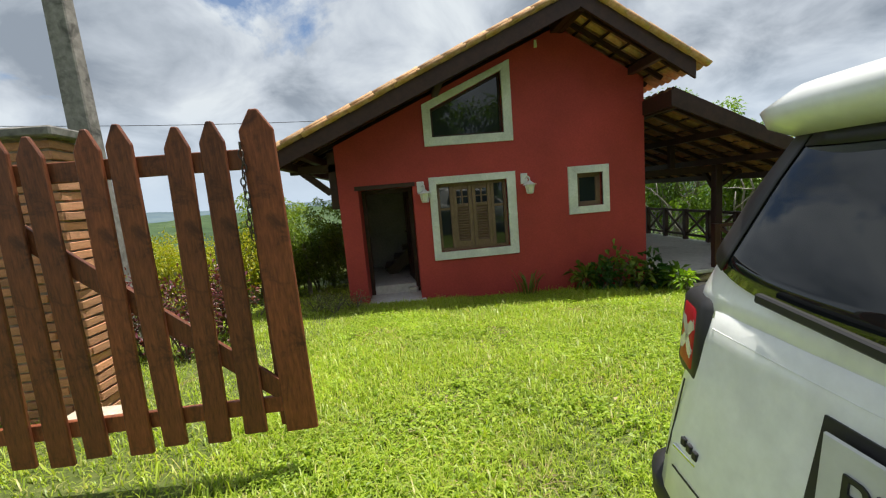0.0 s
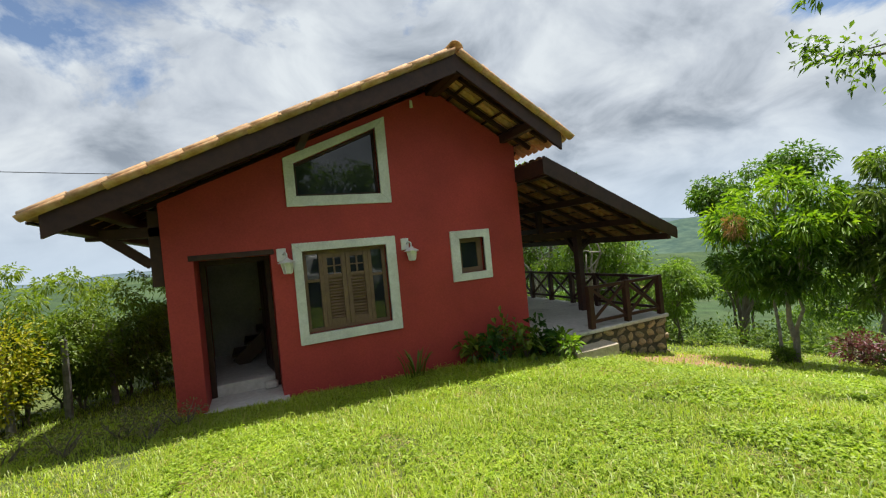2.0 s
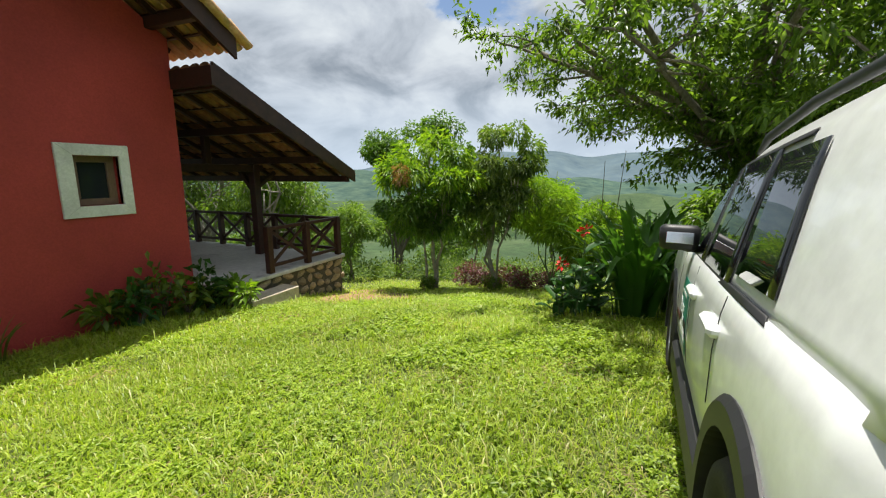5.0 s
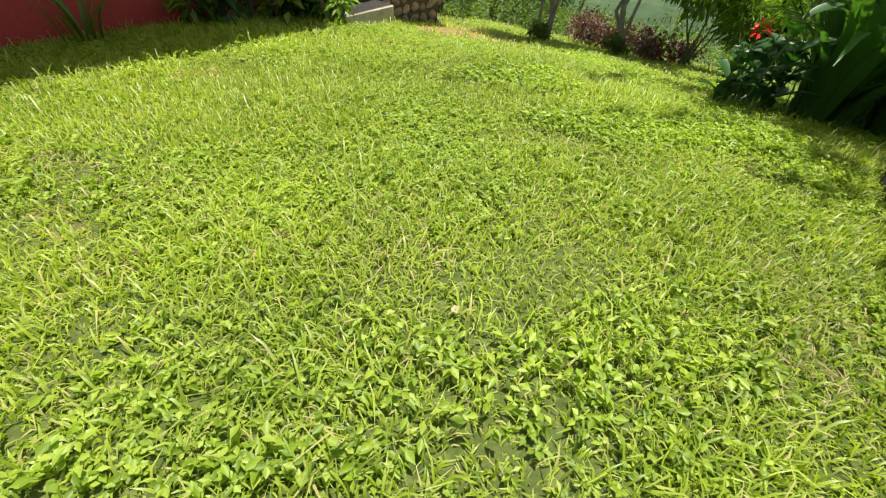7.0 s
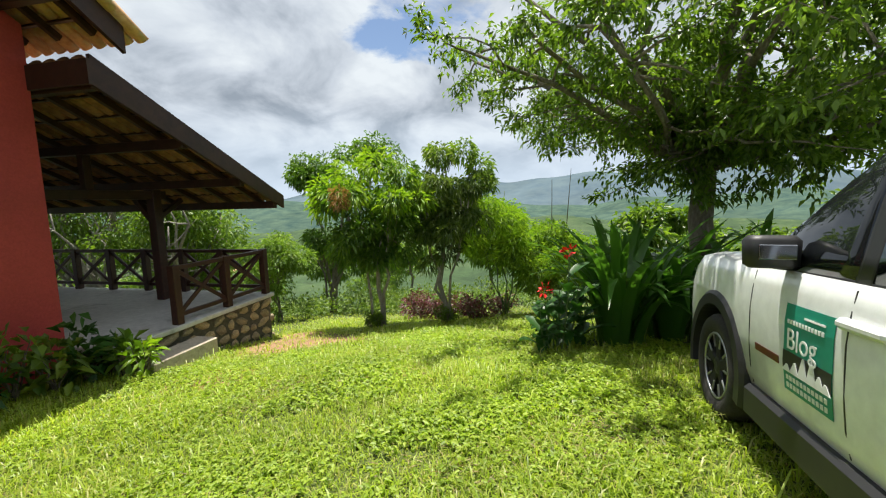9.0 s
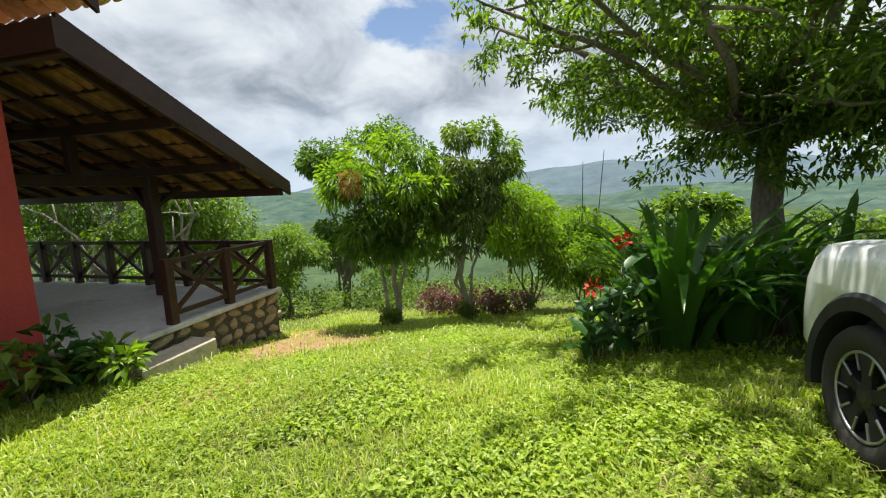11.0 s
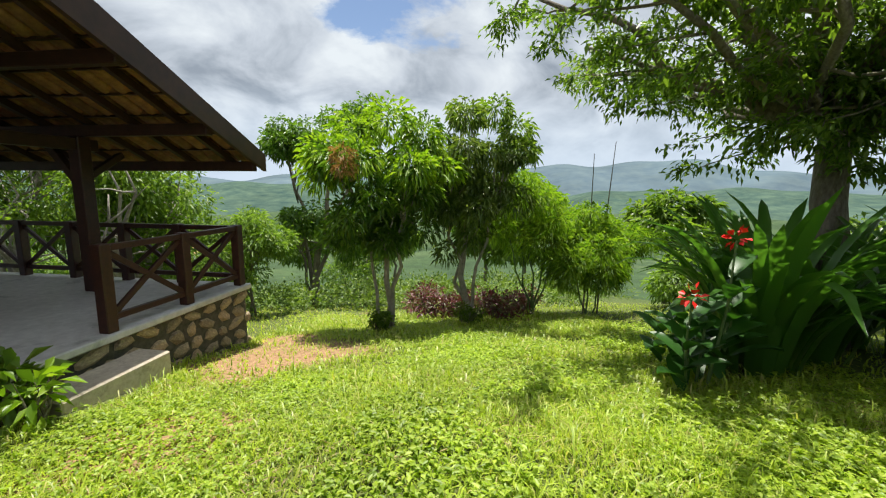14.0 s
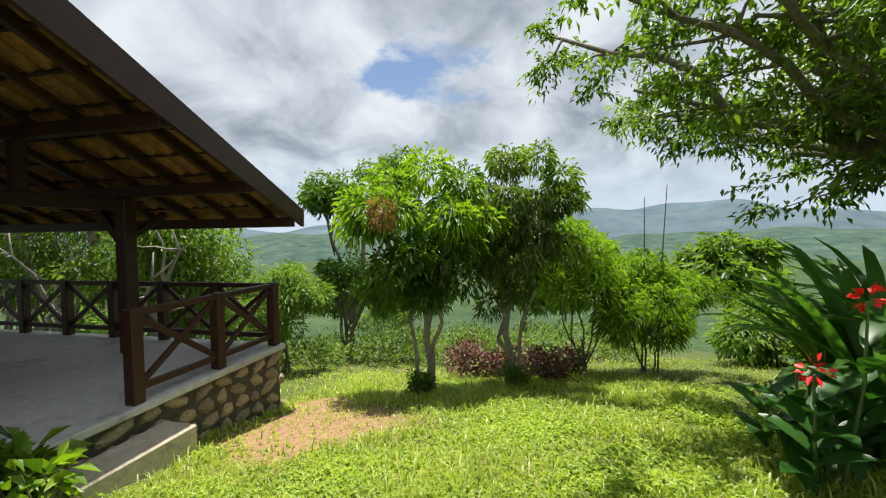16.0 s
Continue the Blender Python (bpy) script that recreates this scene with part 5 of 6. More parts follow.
def strap_plant(x, y, n, length, width, label, material="lily", spread=1.0, name="strap_leaf_plant", seed=0, upright=0.5):
    """A clump of long arching strap leaves, each a leaf of its own."""
    z = gz(x, y)
    p = empty(name, (x, y, z), label, "plant")
    rng = random.Random(seed)
    for k in range(n):
        a = rng.uniform(0, 2 * math.pi)
        L = length * rng.uniform(0.65, 1.1)
        lean = rng.uniform(0.15, 1.0) * spread
        W = width * rng.uniform(0.8, 1.15)
        bm = bmesh.new()
        d = Vector((math.cos(a), math.sin(a), 0))
        s = Vector((-math.sin(a), math.cos(a), 0))
        base = d * rng.uniform(0.02, 0.22 * spread) + Vector((0, 0, 0.0))
        prev = None
        N = 7
        cur = base.copy()
        ang = math.pi / 2 - 0.25 * lean
        for i in range(N + 1):
            u = i / N
            w = W * (0.45 + 1.1 * u) * (1 - u) ** 0.6 if u > 0.45 else W * (0.5 + 0.6 * u)
            w = max(w, 0.004)
            fold = Vector((0, 0, 1)) * w * 0.22
            row = [bm.verts.new(cur + s * w / 2 + fold), bm.verts.new(cur), bm.verts.new(cur - s * w / 2 + fold)]
            if prev:
                bm.faces.new((prev[0], prev[1], row[1], row[0]))
                bm.faces.new((prev[1], prev[2], row[2], row[1]))
            prev = row
            cur = cur + (d * math.cos(ang) + Vector((0, 0, 1)) * math.sin(ang)) * (L / N)
            ang -= (0.12 + 0.42 * lean * u) * (1.15 - upright * 0.5)
        part("leaf", bm, material, p, smooth=True)
    return p


for i, (px, py, n, L) in enumerate(((8.85, 1.05, 60, 1.7), (9.35, 0.3, 54, 1.8), (9.9, 0.55, 34, 1.6), (9.2, -0.5, 44, 1.7), (10.4, -0.7, 40, 1.75), (8.9, -1.7, 34, 1.6), (9.9, -1.4, 30, 1.7))):
    strap_plant(px, py, n, L * 1.08, 0.165, "dense clump of arching dark green strap leaves", seed=40 + i, spread=1.5, upright=0.45)


def canna(x, y, stems, label):
    z = gz(x, y)
    p = empty("canna", (x, y, z), label, "flower")
    rng = random.Random(int(x * 100))
    for sx, sy, h, flower in stems:
        part("stem", tubed([(sx * 0.5, sy * 0.5, -0.02), (sx, sy, h * 0.6), (sx * 1.05, sy * 1.05, h)], [0.012, 0.010, 0.006], 6), "stem", p)
        for k in range(6):
            a = k * 2.3 + rng.uniform(-0.4, 0.4)
            zz = h * (0.12 + 0.13 * k)
            d = Vector((math.cos(a), math.sin(a), 0))
            s = Vector((-math.sin(a), math.cos(a), 0))
            L, W = rng.uniform(0.32, 0.48), rng.uniform(0.11, 0.16)
            bm = bmesh.new()
            prev = None
            for i in range(6):
                u = i / 5
                w = W * math.sin(math.pi * min(0.97, 0.1 + 0.87 * u)) + 0.004
                c = Vector((sx, sy, zz)) + d * L * u * 0.75 + Vector((0, 0, L * (0.75 * u - 0.45 * u * u)))
                row = [bm.verts.new(c + s * w / 2 + Vector((0, 0, 0.02))), bm.verts.new(c), bm.verts.new(c - s * w / 2 + Vector((0, 0, 0.02)))]
                if prev:
                    bm.faces.new((prev[0], prev[1], row[1], row[0]))
                    bm.faces.new((prev[1], prev[2], row[2], row[1]))
                prev = row
            part("leaf", bm, "canna", p, smooth=True)
        if flower:
            n = 16
            c, d = blob(n, (sx * 1.05, sy * 1.05, h + 0.03), (0.06, 0.06, 0.05), 0.2, 0.2)
            leaves("flower", c, d + np.array([[0, 0, 0.4]]), 0.06, 0.045, "red_petal", p, "bright red petals", droop=0.1)


canna(8.2, 1.85, [(-0.1, -0.14, 1.17, True), (-0.1, 0.1, 0.74, True), (0.1, -0.25, 0.8, False), (-0.2, 0.15, 0.6, False), (0.25, 0.0, 0.7, False), (0.0, -0.05, 0.75, False)], "green canna plants with red flowers beside the lawn")
canna(8.6, 1.6, [(0.0, 0.1, 0.7, False), (0.2, -0.1, 0.8, False), (-0.15, -0.1, 0.6, False), (0.1, 0.3, 0.55, False)], "leafy green canna plants without flowers")


def low_shrub(name, x, y, r, h, material, label, n=900, leaf=(0.09, 0.035), category="shrub", sink=0.0):
    z = gz(x, y) - sink
    p = empty(name, (x, y, z), label, category)
    rng = random.Random(int(x * 31 + y * 17))
    bm = bmesh.new()
    for k in range(7):
        a = rng.uniform(0, 6.28)
        tube(bm, limb((0, 0, -0.03), (math.cos(a) * r * 0.7, math.sin(a) * r * 0.7, h * rng.uniform(0.6, 0.95)), 4, 0.06, k), [0.012, 0.01, 0.008, 0.006, 0.003], 5)
    tagged(part("stalk", bm, "bark", p), kind="stuff")
    pos, way = [], []
    for k in range(9):
        c = (rng.uniform(-0.6, 0.6) * r, rng.uniform(-0.6, 0.6) * r, h * rng.uniform(0.35, 0.85))
        q, d = blob(n // 9, c, (r * 0.5, r * 0.5, h * 0.35))
        q[:, 2] = np.maximum(q[:, 2], 0.03)
        pos.append(q)
        way.append(d + RNG.normal(0, 0.5, d.shape) + np.array([[0, 0, 0.3]]))
    leaves("foliage", np.concatenate(pos), np.concatenate(way), leaf[0], leaf[1], material, p, droop=0.3)
    return p


for (x, y, r, h) in ((12.5, 4.6, 0.45, 0.6), (13.0, 3.7, 0.45, 0.5), (12.3, 3.3, 0.4, 0.5), (13.2, 4.9, 0.4, 0.55), (13.4, 2.9, 0.35, 0.5), (12.8, 4.2, 0.3, 0.45)):
    low_shrub("purple_shrub", x, y, r, h, "purple", "low shrub with dark purple red leaves", 520, (0.10, 0.04))
for (x, y, r, h) in ((11.65, 3.85, 0.28, 0.36), (10.95, 5.2, 0.24, 0.3)):
    low_shrub("dark_bush", x, y, r, h, "tree", "small dark rounded bush at the foot of a trunk", 900, (0.06, 0.02))
for i, (x, y, r, h) in enumerate(((5.75, 7.2, 0.22, 0.42), (6.05, 7.1, 0.28, 0.55), (6.4, 7.15, 0.26, 0.7), (6.65, 6.95, 0.28, 0.5), (6.95, 6.95, 0.24, 0.6), (7.1, 6.6, 0.2, 0.42))):
    low_shrub("border_plant", x, y, r, h, ("hedge", "canna", "fresh")[i % 3], "broad-leaved green plant at the foot of the red wall", 95, (0.19, 0.085), "plant")
low_shrub("border_plant", 7.12, 6.35, 0.16, 0.42, "mango_new", "bright yellow-green seedling beside the step", 60, (0.16, 0.06), "plant")
strap_plant(4.6, 7.1, 16, 0.55, 0.055, "small rosette of pointed green leaves by the wall", "hedge", 0.9, "rosette_plant", 9, 1.0)

# hedge beyond the low eave
for i, (x, y) in enumerate(((-0.8, 9.0), (-0.4, 9.8), (0.05, 10.6), (0.3, 11.6), (0.5, 12.6), (-0.8, 10.3), (-0.4, 11.2))):
    t = tree("hedge_bush", (x, y), [((0.0, 0.0, 1.5), 0.025), ((0.2, 0.2, 1.4), 0.02), ((-0.2, -0.2, 1.4), 0.02)],
             scatter(0, 0, 0.95, 0.45, 0.45, 0.75, 16, 0.32, 80 + i), "hedge", "tall loose green hedge bush with upright shoots", "bark", (0.085, 0.03), 330, 0.2,
             extra=[("shoot", "yellow_green", [((q.uniform(-0.45, 0.45), q.uniform(-0.45, 0.45), 1.45 + 0.12 * k), 0.2 - 0.012 * k) for k in range(8)], 80, (0.085, 0.024)) for q in (random.Random(i),)], category="hedge")
for i, (x, y) in enumerate(((-1.35, 8.5), (-1.5, 9.6), (-1.9, 7.9), (-2.4, 8.8), (-2.8, 7.6), (-3.7, 8.2), (-1.0, 8.0))):
    low_shrub("yellow_shrub", x, y, 0.7, 1.35, "yellow", "bushy golden yellow hedge shrub", 3600, (0.065, 0.03))
for i, (x, y) in enumerate(((-0.1, 4.5), (0.2, 5.2), (-0.6, 4.6), (-0.2, 5.6))):
    low_shrub("purple_shrub", x, y, 0.33, 0.85, "purple", "purple-leaved shrub behind the gate", 800, (0.075, 0.03))
for i, (x, y) in enumerate(((1.45, 6.95), (1.15, 6.7), (0.85, 6.9), (0.4, 6.6), (-0.1, 6.7), (-0.6, 6.9))):
    low_shrub("flowering_weed", x, y, 0.28, 0.3, "weed_dry", "scraggy low weed with pale tips", 220, (0.06, 0.014), "weed")

# rough posts standing in the hedge
for i, (x, y, h, lean) in enumerate(((-1.05, 7.75, 1.25, 4), (-0.75, 8.45, 1.15, -5), (-0.35, 9.1, 1.2, 3), (0.05, 9.8, 1.1, -3))):
    p = part("fence_post", tubed([(0, 0, -0.1), (0.01, 0, h * 0.5), (0, 0.01, h), (0, 0.01, h + 0.02)], [0.055, 0.05, 0.045, 0.02], 8), "pole", at=Matrix.Translation((x, y, gz(x, y))) @ pose(0, 0, 0, lean, lean * 0.6, 0))
    tagged(p, "weathered grey wooden fence post in the hedge", "fence post", "hedge fence posts")

# bushes and rough growth on the slope below the garden
def build_slope_growth():
    rng = random.Random(21)
    pos, way = [], []
    for k in range(330):
        d = rng.uniform(0, 1) ** 1.6
        az = rng.uniform(28, 108)
        r = 9.5 + 42 * d
        x, y = 5 + r * math.sin(radians(az)), 4 + r * math.cos(radians(az))
        if x < 12.6 and y < 9:
            continue
        s = rng.uniform(0.35, 0.8) * (1 + 1.6 * d)
        n = 190
        p, w = blob(n, (x, y, gz(x, y) + s * 0.35), (s, s, s * 0.75))
        pos.append(p)
        way.append(w + RNG.normal(0, 0.5, w.shape) + np.array([[0, 0, 0.35]]))
    pos, way = np.concatenate(pos), np.concatenate(way)
    far = np.hypot(pos[:, 0] - 5, pos[:, 1] - 4) > 22
    for sel, ln, nm in ((~far, 0.13, "slope_bushes"), (far, 0.34, "valley_bushes")):
        ob = leaves(nm, pos[sel], way[sel], ln, ln * 0.42, "slope", droop=0.25)
        tagged(ob, "light green rough bushes and tall growth on the slope", "bushes", kind="stuff")
    for k, (x, y, h) in enumerate(((23, 20, 4.5), (28, 15, 5), (33, 24, 6), (26, 9, 4), (36, 14, 6), (40, 30, 7), (22, 4, 3.5), (30, 2, 4.5), (46, 20, 7), (24, 30, 6), (19, -2, 3.5), (26, -6, 4.5))):
        tree("valley_tree", (x, y), [((0.1, 0.1, h * 0.7), 0.1)], scatter(0, 0, h * 0.75, h * 0.32, h * 0.32, h * 0.26, 14, h * 0.14, 200 + k), "tree" if k % 3 else "fresh", "rounded green tree on the slope below the garden", "bark", (0.3, 0.12), 200, 0.3)


build_slope_growth()


def build_canes():
    for i, (x, y, h, lx) in enumerate(((13.1, 1.75, 3.1, 0.10), (13.25, 1.45, 3.35, 0.35))):
        c = empty("dry_cane", (x, y, gz(x, y)), "tall bare dry cane standing above the shrubs", "cane", "dry canes")
        part("stalk", tubed([(0, 0, -0.1), (0.02, -0.05, h * 0.5), (lx * 0.3, -lx * 0.5, h)], [0.018, 0.014, 0.006], 6), "bark", c)


build_canes()


def build_far_village():
    for i, (x, y, w, d, h) in enumerate(((118, 98, 9, 7, 3.2), (127, 104, 7, 6, 3.0), (112, 106, 6, 6, 2.8))):
        z = gz(x, y)
        hs = empty("farmhouse", Matrix.Translation((x, y, z - 0.5)) @ pose(0, 0, 0, 0, 0, 25 * i), "small distant farmhouse with an orange tiled roof", "house", "far farmhouses")
        part("wall", boxed(-w / 2, w / 2, -d / 2, d / 2, 0, h + 0.5), "white", hs)
        part("roof", prismed([(-w / 2 - 0.4, h + 0.5), (w / 2 + 0.4, h + 0.5), (0, h + 2.2)], -d / 2 - 0.4, d / 2 + 0.4), "tile_joined", hs)
        part("door", boxed(-0.5, 0.5, -d / 2 - 0.05, -d / 2 - 0.002, 0.5, 2.6), "dark_wood", hs)
        for sx in (-w / 3, w / 3):
            part("window", boxed(sx - 0.6, sx + 0.6, -d / 2 - 0.05, -d / 2 - 0.002, 1.5, 2.6), "glass", hs)


build_far_village()


# ---------------------------------------------------------------- car
BODY = ((0.24, -1.75, 1.88, 0.70, 5), (0.3, -1.88, 1.97, 0.79, 5), (0.45, -1.965, 2.05, 0.835, 5), (0.62, -1.96, 2.06, 0.85, 4.2), (0.8, -1.925, 2.04, 0.85, 4.2), (0.92, -1.915, 1.99, 0.838, 4.2), (1.0, -1.905, 1.91, 0.82, 4.2), (1.03, -1.86, 1.78, 0.75, 5), (1.045, -1.67, 1.5, 0.52, 5))
CABIN = ((0.98, -1.905, 1.03, 0.815, 5.5), (1.04, -1.895, 0.93, 0.80, 5.5), (1.12, -1.87, 0.81, 0.782, 5.5), (1.32, -1.795, 0.51, 0.735, 5.5), (1.46, -1.73, 0.29, 0.695, 5.5), (1.53, -1.68, 0.15, 0.645, 5.5), (1.575, -1.57, 0.01, 0.53, 5.5), (1.595, -1.3, -0.17, 0.3, 5))
SPOILER = ((1.435, -1.78, -1.34, 0.64, 6.5), (1.46, -1.835, -1.2, 0.685, 6.5), (1.495, -1.85, -1.1, 0.695, 6.5), (1.54, -1.81, -1.0, 0.655, 6.5), (1.57, -1.67, -0.95, 0.51, 6))


def level(table, z):
    for a, b in zip(table, table[1:]):
        if a[0] <= z <= b[0]:
            u = (z - a[0]) / (b[0] - a[0])
            return [p + (q - p) * u for p, q in zip(a, b)]
    return list(table[-1] if z > table[-1][0] else table[0])


def corner(n):
    return 1.15 / n


def bow(y, w):
    return 0.045 * (y / w) ** 2 * min(1.0, max(0.0, (w - 0.2) / 0.3))


def rear_x(table, y, z):
    _, xr, xf, w, n = level(table, z)
    r = corner(n)
    over = min(r, max(0.0, abs(y) - (w - r)))
    return xr + bow(y, w) + r - math.sqrt(r * r - over * over)


def side_y(table, x, z):
    _, xr, xf, w, n = level(table, z)
    r = corner(n)
    over = min(r, max(0.0, x - (xf - r), (xr + 0.045 + r) - x))
    return w - r + math.sqrt(r * r - over * over) - 0.02 * ((x - (xr + xf) / 2) / (xf - xr) * 2) ** 2


def hull(table, steps=64):
    """A shell through level outlines: rounded oblongs, a little bowed."""
    bm = bmesh.new()
    rings = []
    q = steps // 8
    for z, xr, xf, w, n in table:
        r = min(corner(n), w * 0.95, (xf - xr) * 0.45)
        c = (xr + xf) / 2
        pts = []
        for cx, cy, a0 in ((xf - r, w - r, 0), (xr + r, w - r, 90), (xr + r, -w + r, 180), (xf - r, -w + r, 270)):
            for k in range(q):
                a = radians(a0 + 90 * k / (q - 1))
                pts.append((cx + r * math.cos(a), cy + r * math.sin(a)))
        full = []
        for i, p in enumerate(pts):
            full.append(p)
            if i % q == q - 1:
                e = pts[(i + 1) % len(pts)]
                for k in range(1, q):
                    full.append((p[0] + (e[0] - p[0]) * k / q, p[1] + (e[1] - p[1]) * k / q))
        ring = []
        for x, y in full:
            s = 1 if x < c else -1
            ring.append(bm.verts.new((x + s * bow(y, w) * min(1.0, abs(x - c) / (xf - xr) * 2), y - math.copysign(0.02 if w > 0.25 else 0.0, y) * min(1.0, abs(y) / w) * ((x - c) / (xf - xr) * 2) ** 2, z)))
        rings.append(ring)
    m = len(rings[0])
    for r, s in zip(rings, rings[1:]):
        for k in range(m):
            bm.faces.new((r[k], r[(k + 1) % m], s[(k + 1) % m], s[k]))
    bm.faces.new(rings[0][::-1])
    bm.faces.new(rings[-1])
    return bm


def skin(fn, us, vs, proud):
    """A curved sheet over a shell, with a little thickness."""
    bm = bmesh.new()
    rows = [[bm.verts.new(fn(u, v, 0.0)) for u in us] for v in vs]
    outer = [[bm.verts.new(fn(u, v, proud)) for u in us] for v in vs]
    for g, flip in ((rows, True), (outer, False)):
        for i in range(len(vs) - 1):
            for j in range(len(us) - 1):
                q = (g[i][j], g[i][j + 1], g[i + 1][j + 1], g[i + 1][j])
                bm.faces.new(q[::-1] if flip else q)
    edge = [(0, j) for j in range(len(us))] + [(i, len(us) - 1) for i in range(1, len(vs))] + [(len(vs) - 1, j) for j in range(len(us) - 2, -1, -1)] + [(i, 0) for i in range(len(vs) - 2, 0, -1)]
    for (i, j), (k, l) in zip(edge, edge[1:] + edge[:1]):
        bm.faces.new((rows[i][j], rows[k][l], outer[k][l], outer[i][j]))
    bmesh.ops.recalc_face_normals(bm, faces=bm.faces)
    return bm


def letters(name, text, size, material, parent, at, depth=0.002):
    cu = bpy.data.curves.new(name, "FONT")
    cu.body, cu.size, cu.extrude = text, size, depth
    tmp = new(name, cu)
    me = bpy.data.meshes.new_from_object(tmp.evaluated_get(bpy.context.evaluated_depsgraph_get()))
    bpy.data.objects.remove(tmp)
    me.materials.clear()
    me.materials.append(M[material])
    ob = new(name, me)
    ob.parent, ob.matrix_basis = parent, at
    return ob


def carve(ob, cutters):
    """Cuts round holes through a shell and keeps the result as its mesh."""
    for c in cutters:
        md = ob.modifiers.new("cut", "BOOLEAN")
        md.operation, md.object, md.solver = "DIFFERENCE", c, "EXACT"
    me = bpy.data.meshes.new_from_object(ob.evaluated_get(bpy.context.evaluated_depsgraph_get()))
    ob.modifiers.clear()
    ob.data = me
    for c in cutters:
        bpy.data.objects.remove(c)


def build_wheel(parent, x, y, sgn):
    m = Matrix.Translation((x, y, 0.325)) @ (Matrix.Identity(4) if sgn > 0 else pose(0, 0, 0, 0, 0, 180))
    bm = bmesh.new()
    prof = ((0.21, -0.09), (0.27, -0.105), (0.305, -0.10), (0.325, -0.075), (0.325, 0.075), (0.305, 0.10), (0.27, 0.105), (0.215, 0.09), (0.205, 0.06), (0.205, -0.06))
    n = 40
    rings = [[bm.verts.new((r * math.cos(2 * math.pi * k / n), yy, r * math.sin(2 * math.pi * k / n))) for r, yy in prof] for k in range(n)]
    for k in range(n):
        for j in range(len(prof)):
            bm.faces.new((rings[k][j], rings[k][(j + 1) % len(prof)], rings[(k + 1) % n][(j + 1) % len(prof)], rings[(k + 1) % n][j]))
    bmesh.ops.recalc_face_normals(bm, faces=bm.faces)
    w = part("wheel", bm, "tyre", parent, smooth=True, at=m)
    part("hub_back", tubed([(0, -0.05, 0), (0, 0.035, 0)], [0.204, 0.204], 32), "rim_dark", w)
    ring = bmesh.new()
    tube(ring, [(0.202 * math.cos(a), 0.085, 0.202 * math.sin(a)) for a in np.linspace(0, 2 * math.pi, 41)], [0.008] * 41, 6, cap=False)
    part("rim", ring, "rim", w, "machined alloy rim", smooth=True)
    part("hub_cap", tubed([(0, 0.03, 0), (0, 0.08, 0), (0, 0.088, 0)], [0.062, 0.055, 0.03], 20), "car_black", w)
    for k in range(5):
        a = 2 * math.pi * k / 5 + 0.3
        turn = pose(0, 0, 0, 0, -math.degrees(a), 0)
        bm = bmesh.new()
        prism(bm, [(0.04, -0.035), (0.10, -0.03), (0.195, -0.062), (0.195, 0.062), (0.10, 0.03), (0.04, 0.035)], 0.035, 0.08)
        bmesh.ops.bevel(bm, geom=bm.edges[:], offset=0.008, segments=1, affect="EDGES")
        part("spoke", bm, "rim_dark", w, at=turn)
        for s in (-1, 1):
            bm = bmesh.new()
            beam(bm, (0.11, 0.082, s * 0.037), (0.192, 0.084, s * 0.064), 0.012, 0.009, 0.002, Vector((0, 1, 0)))
            part("spoke_edge", bm, "rim", w, at=turn)
    return w


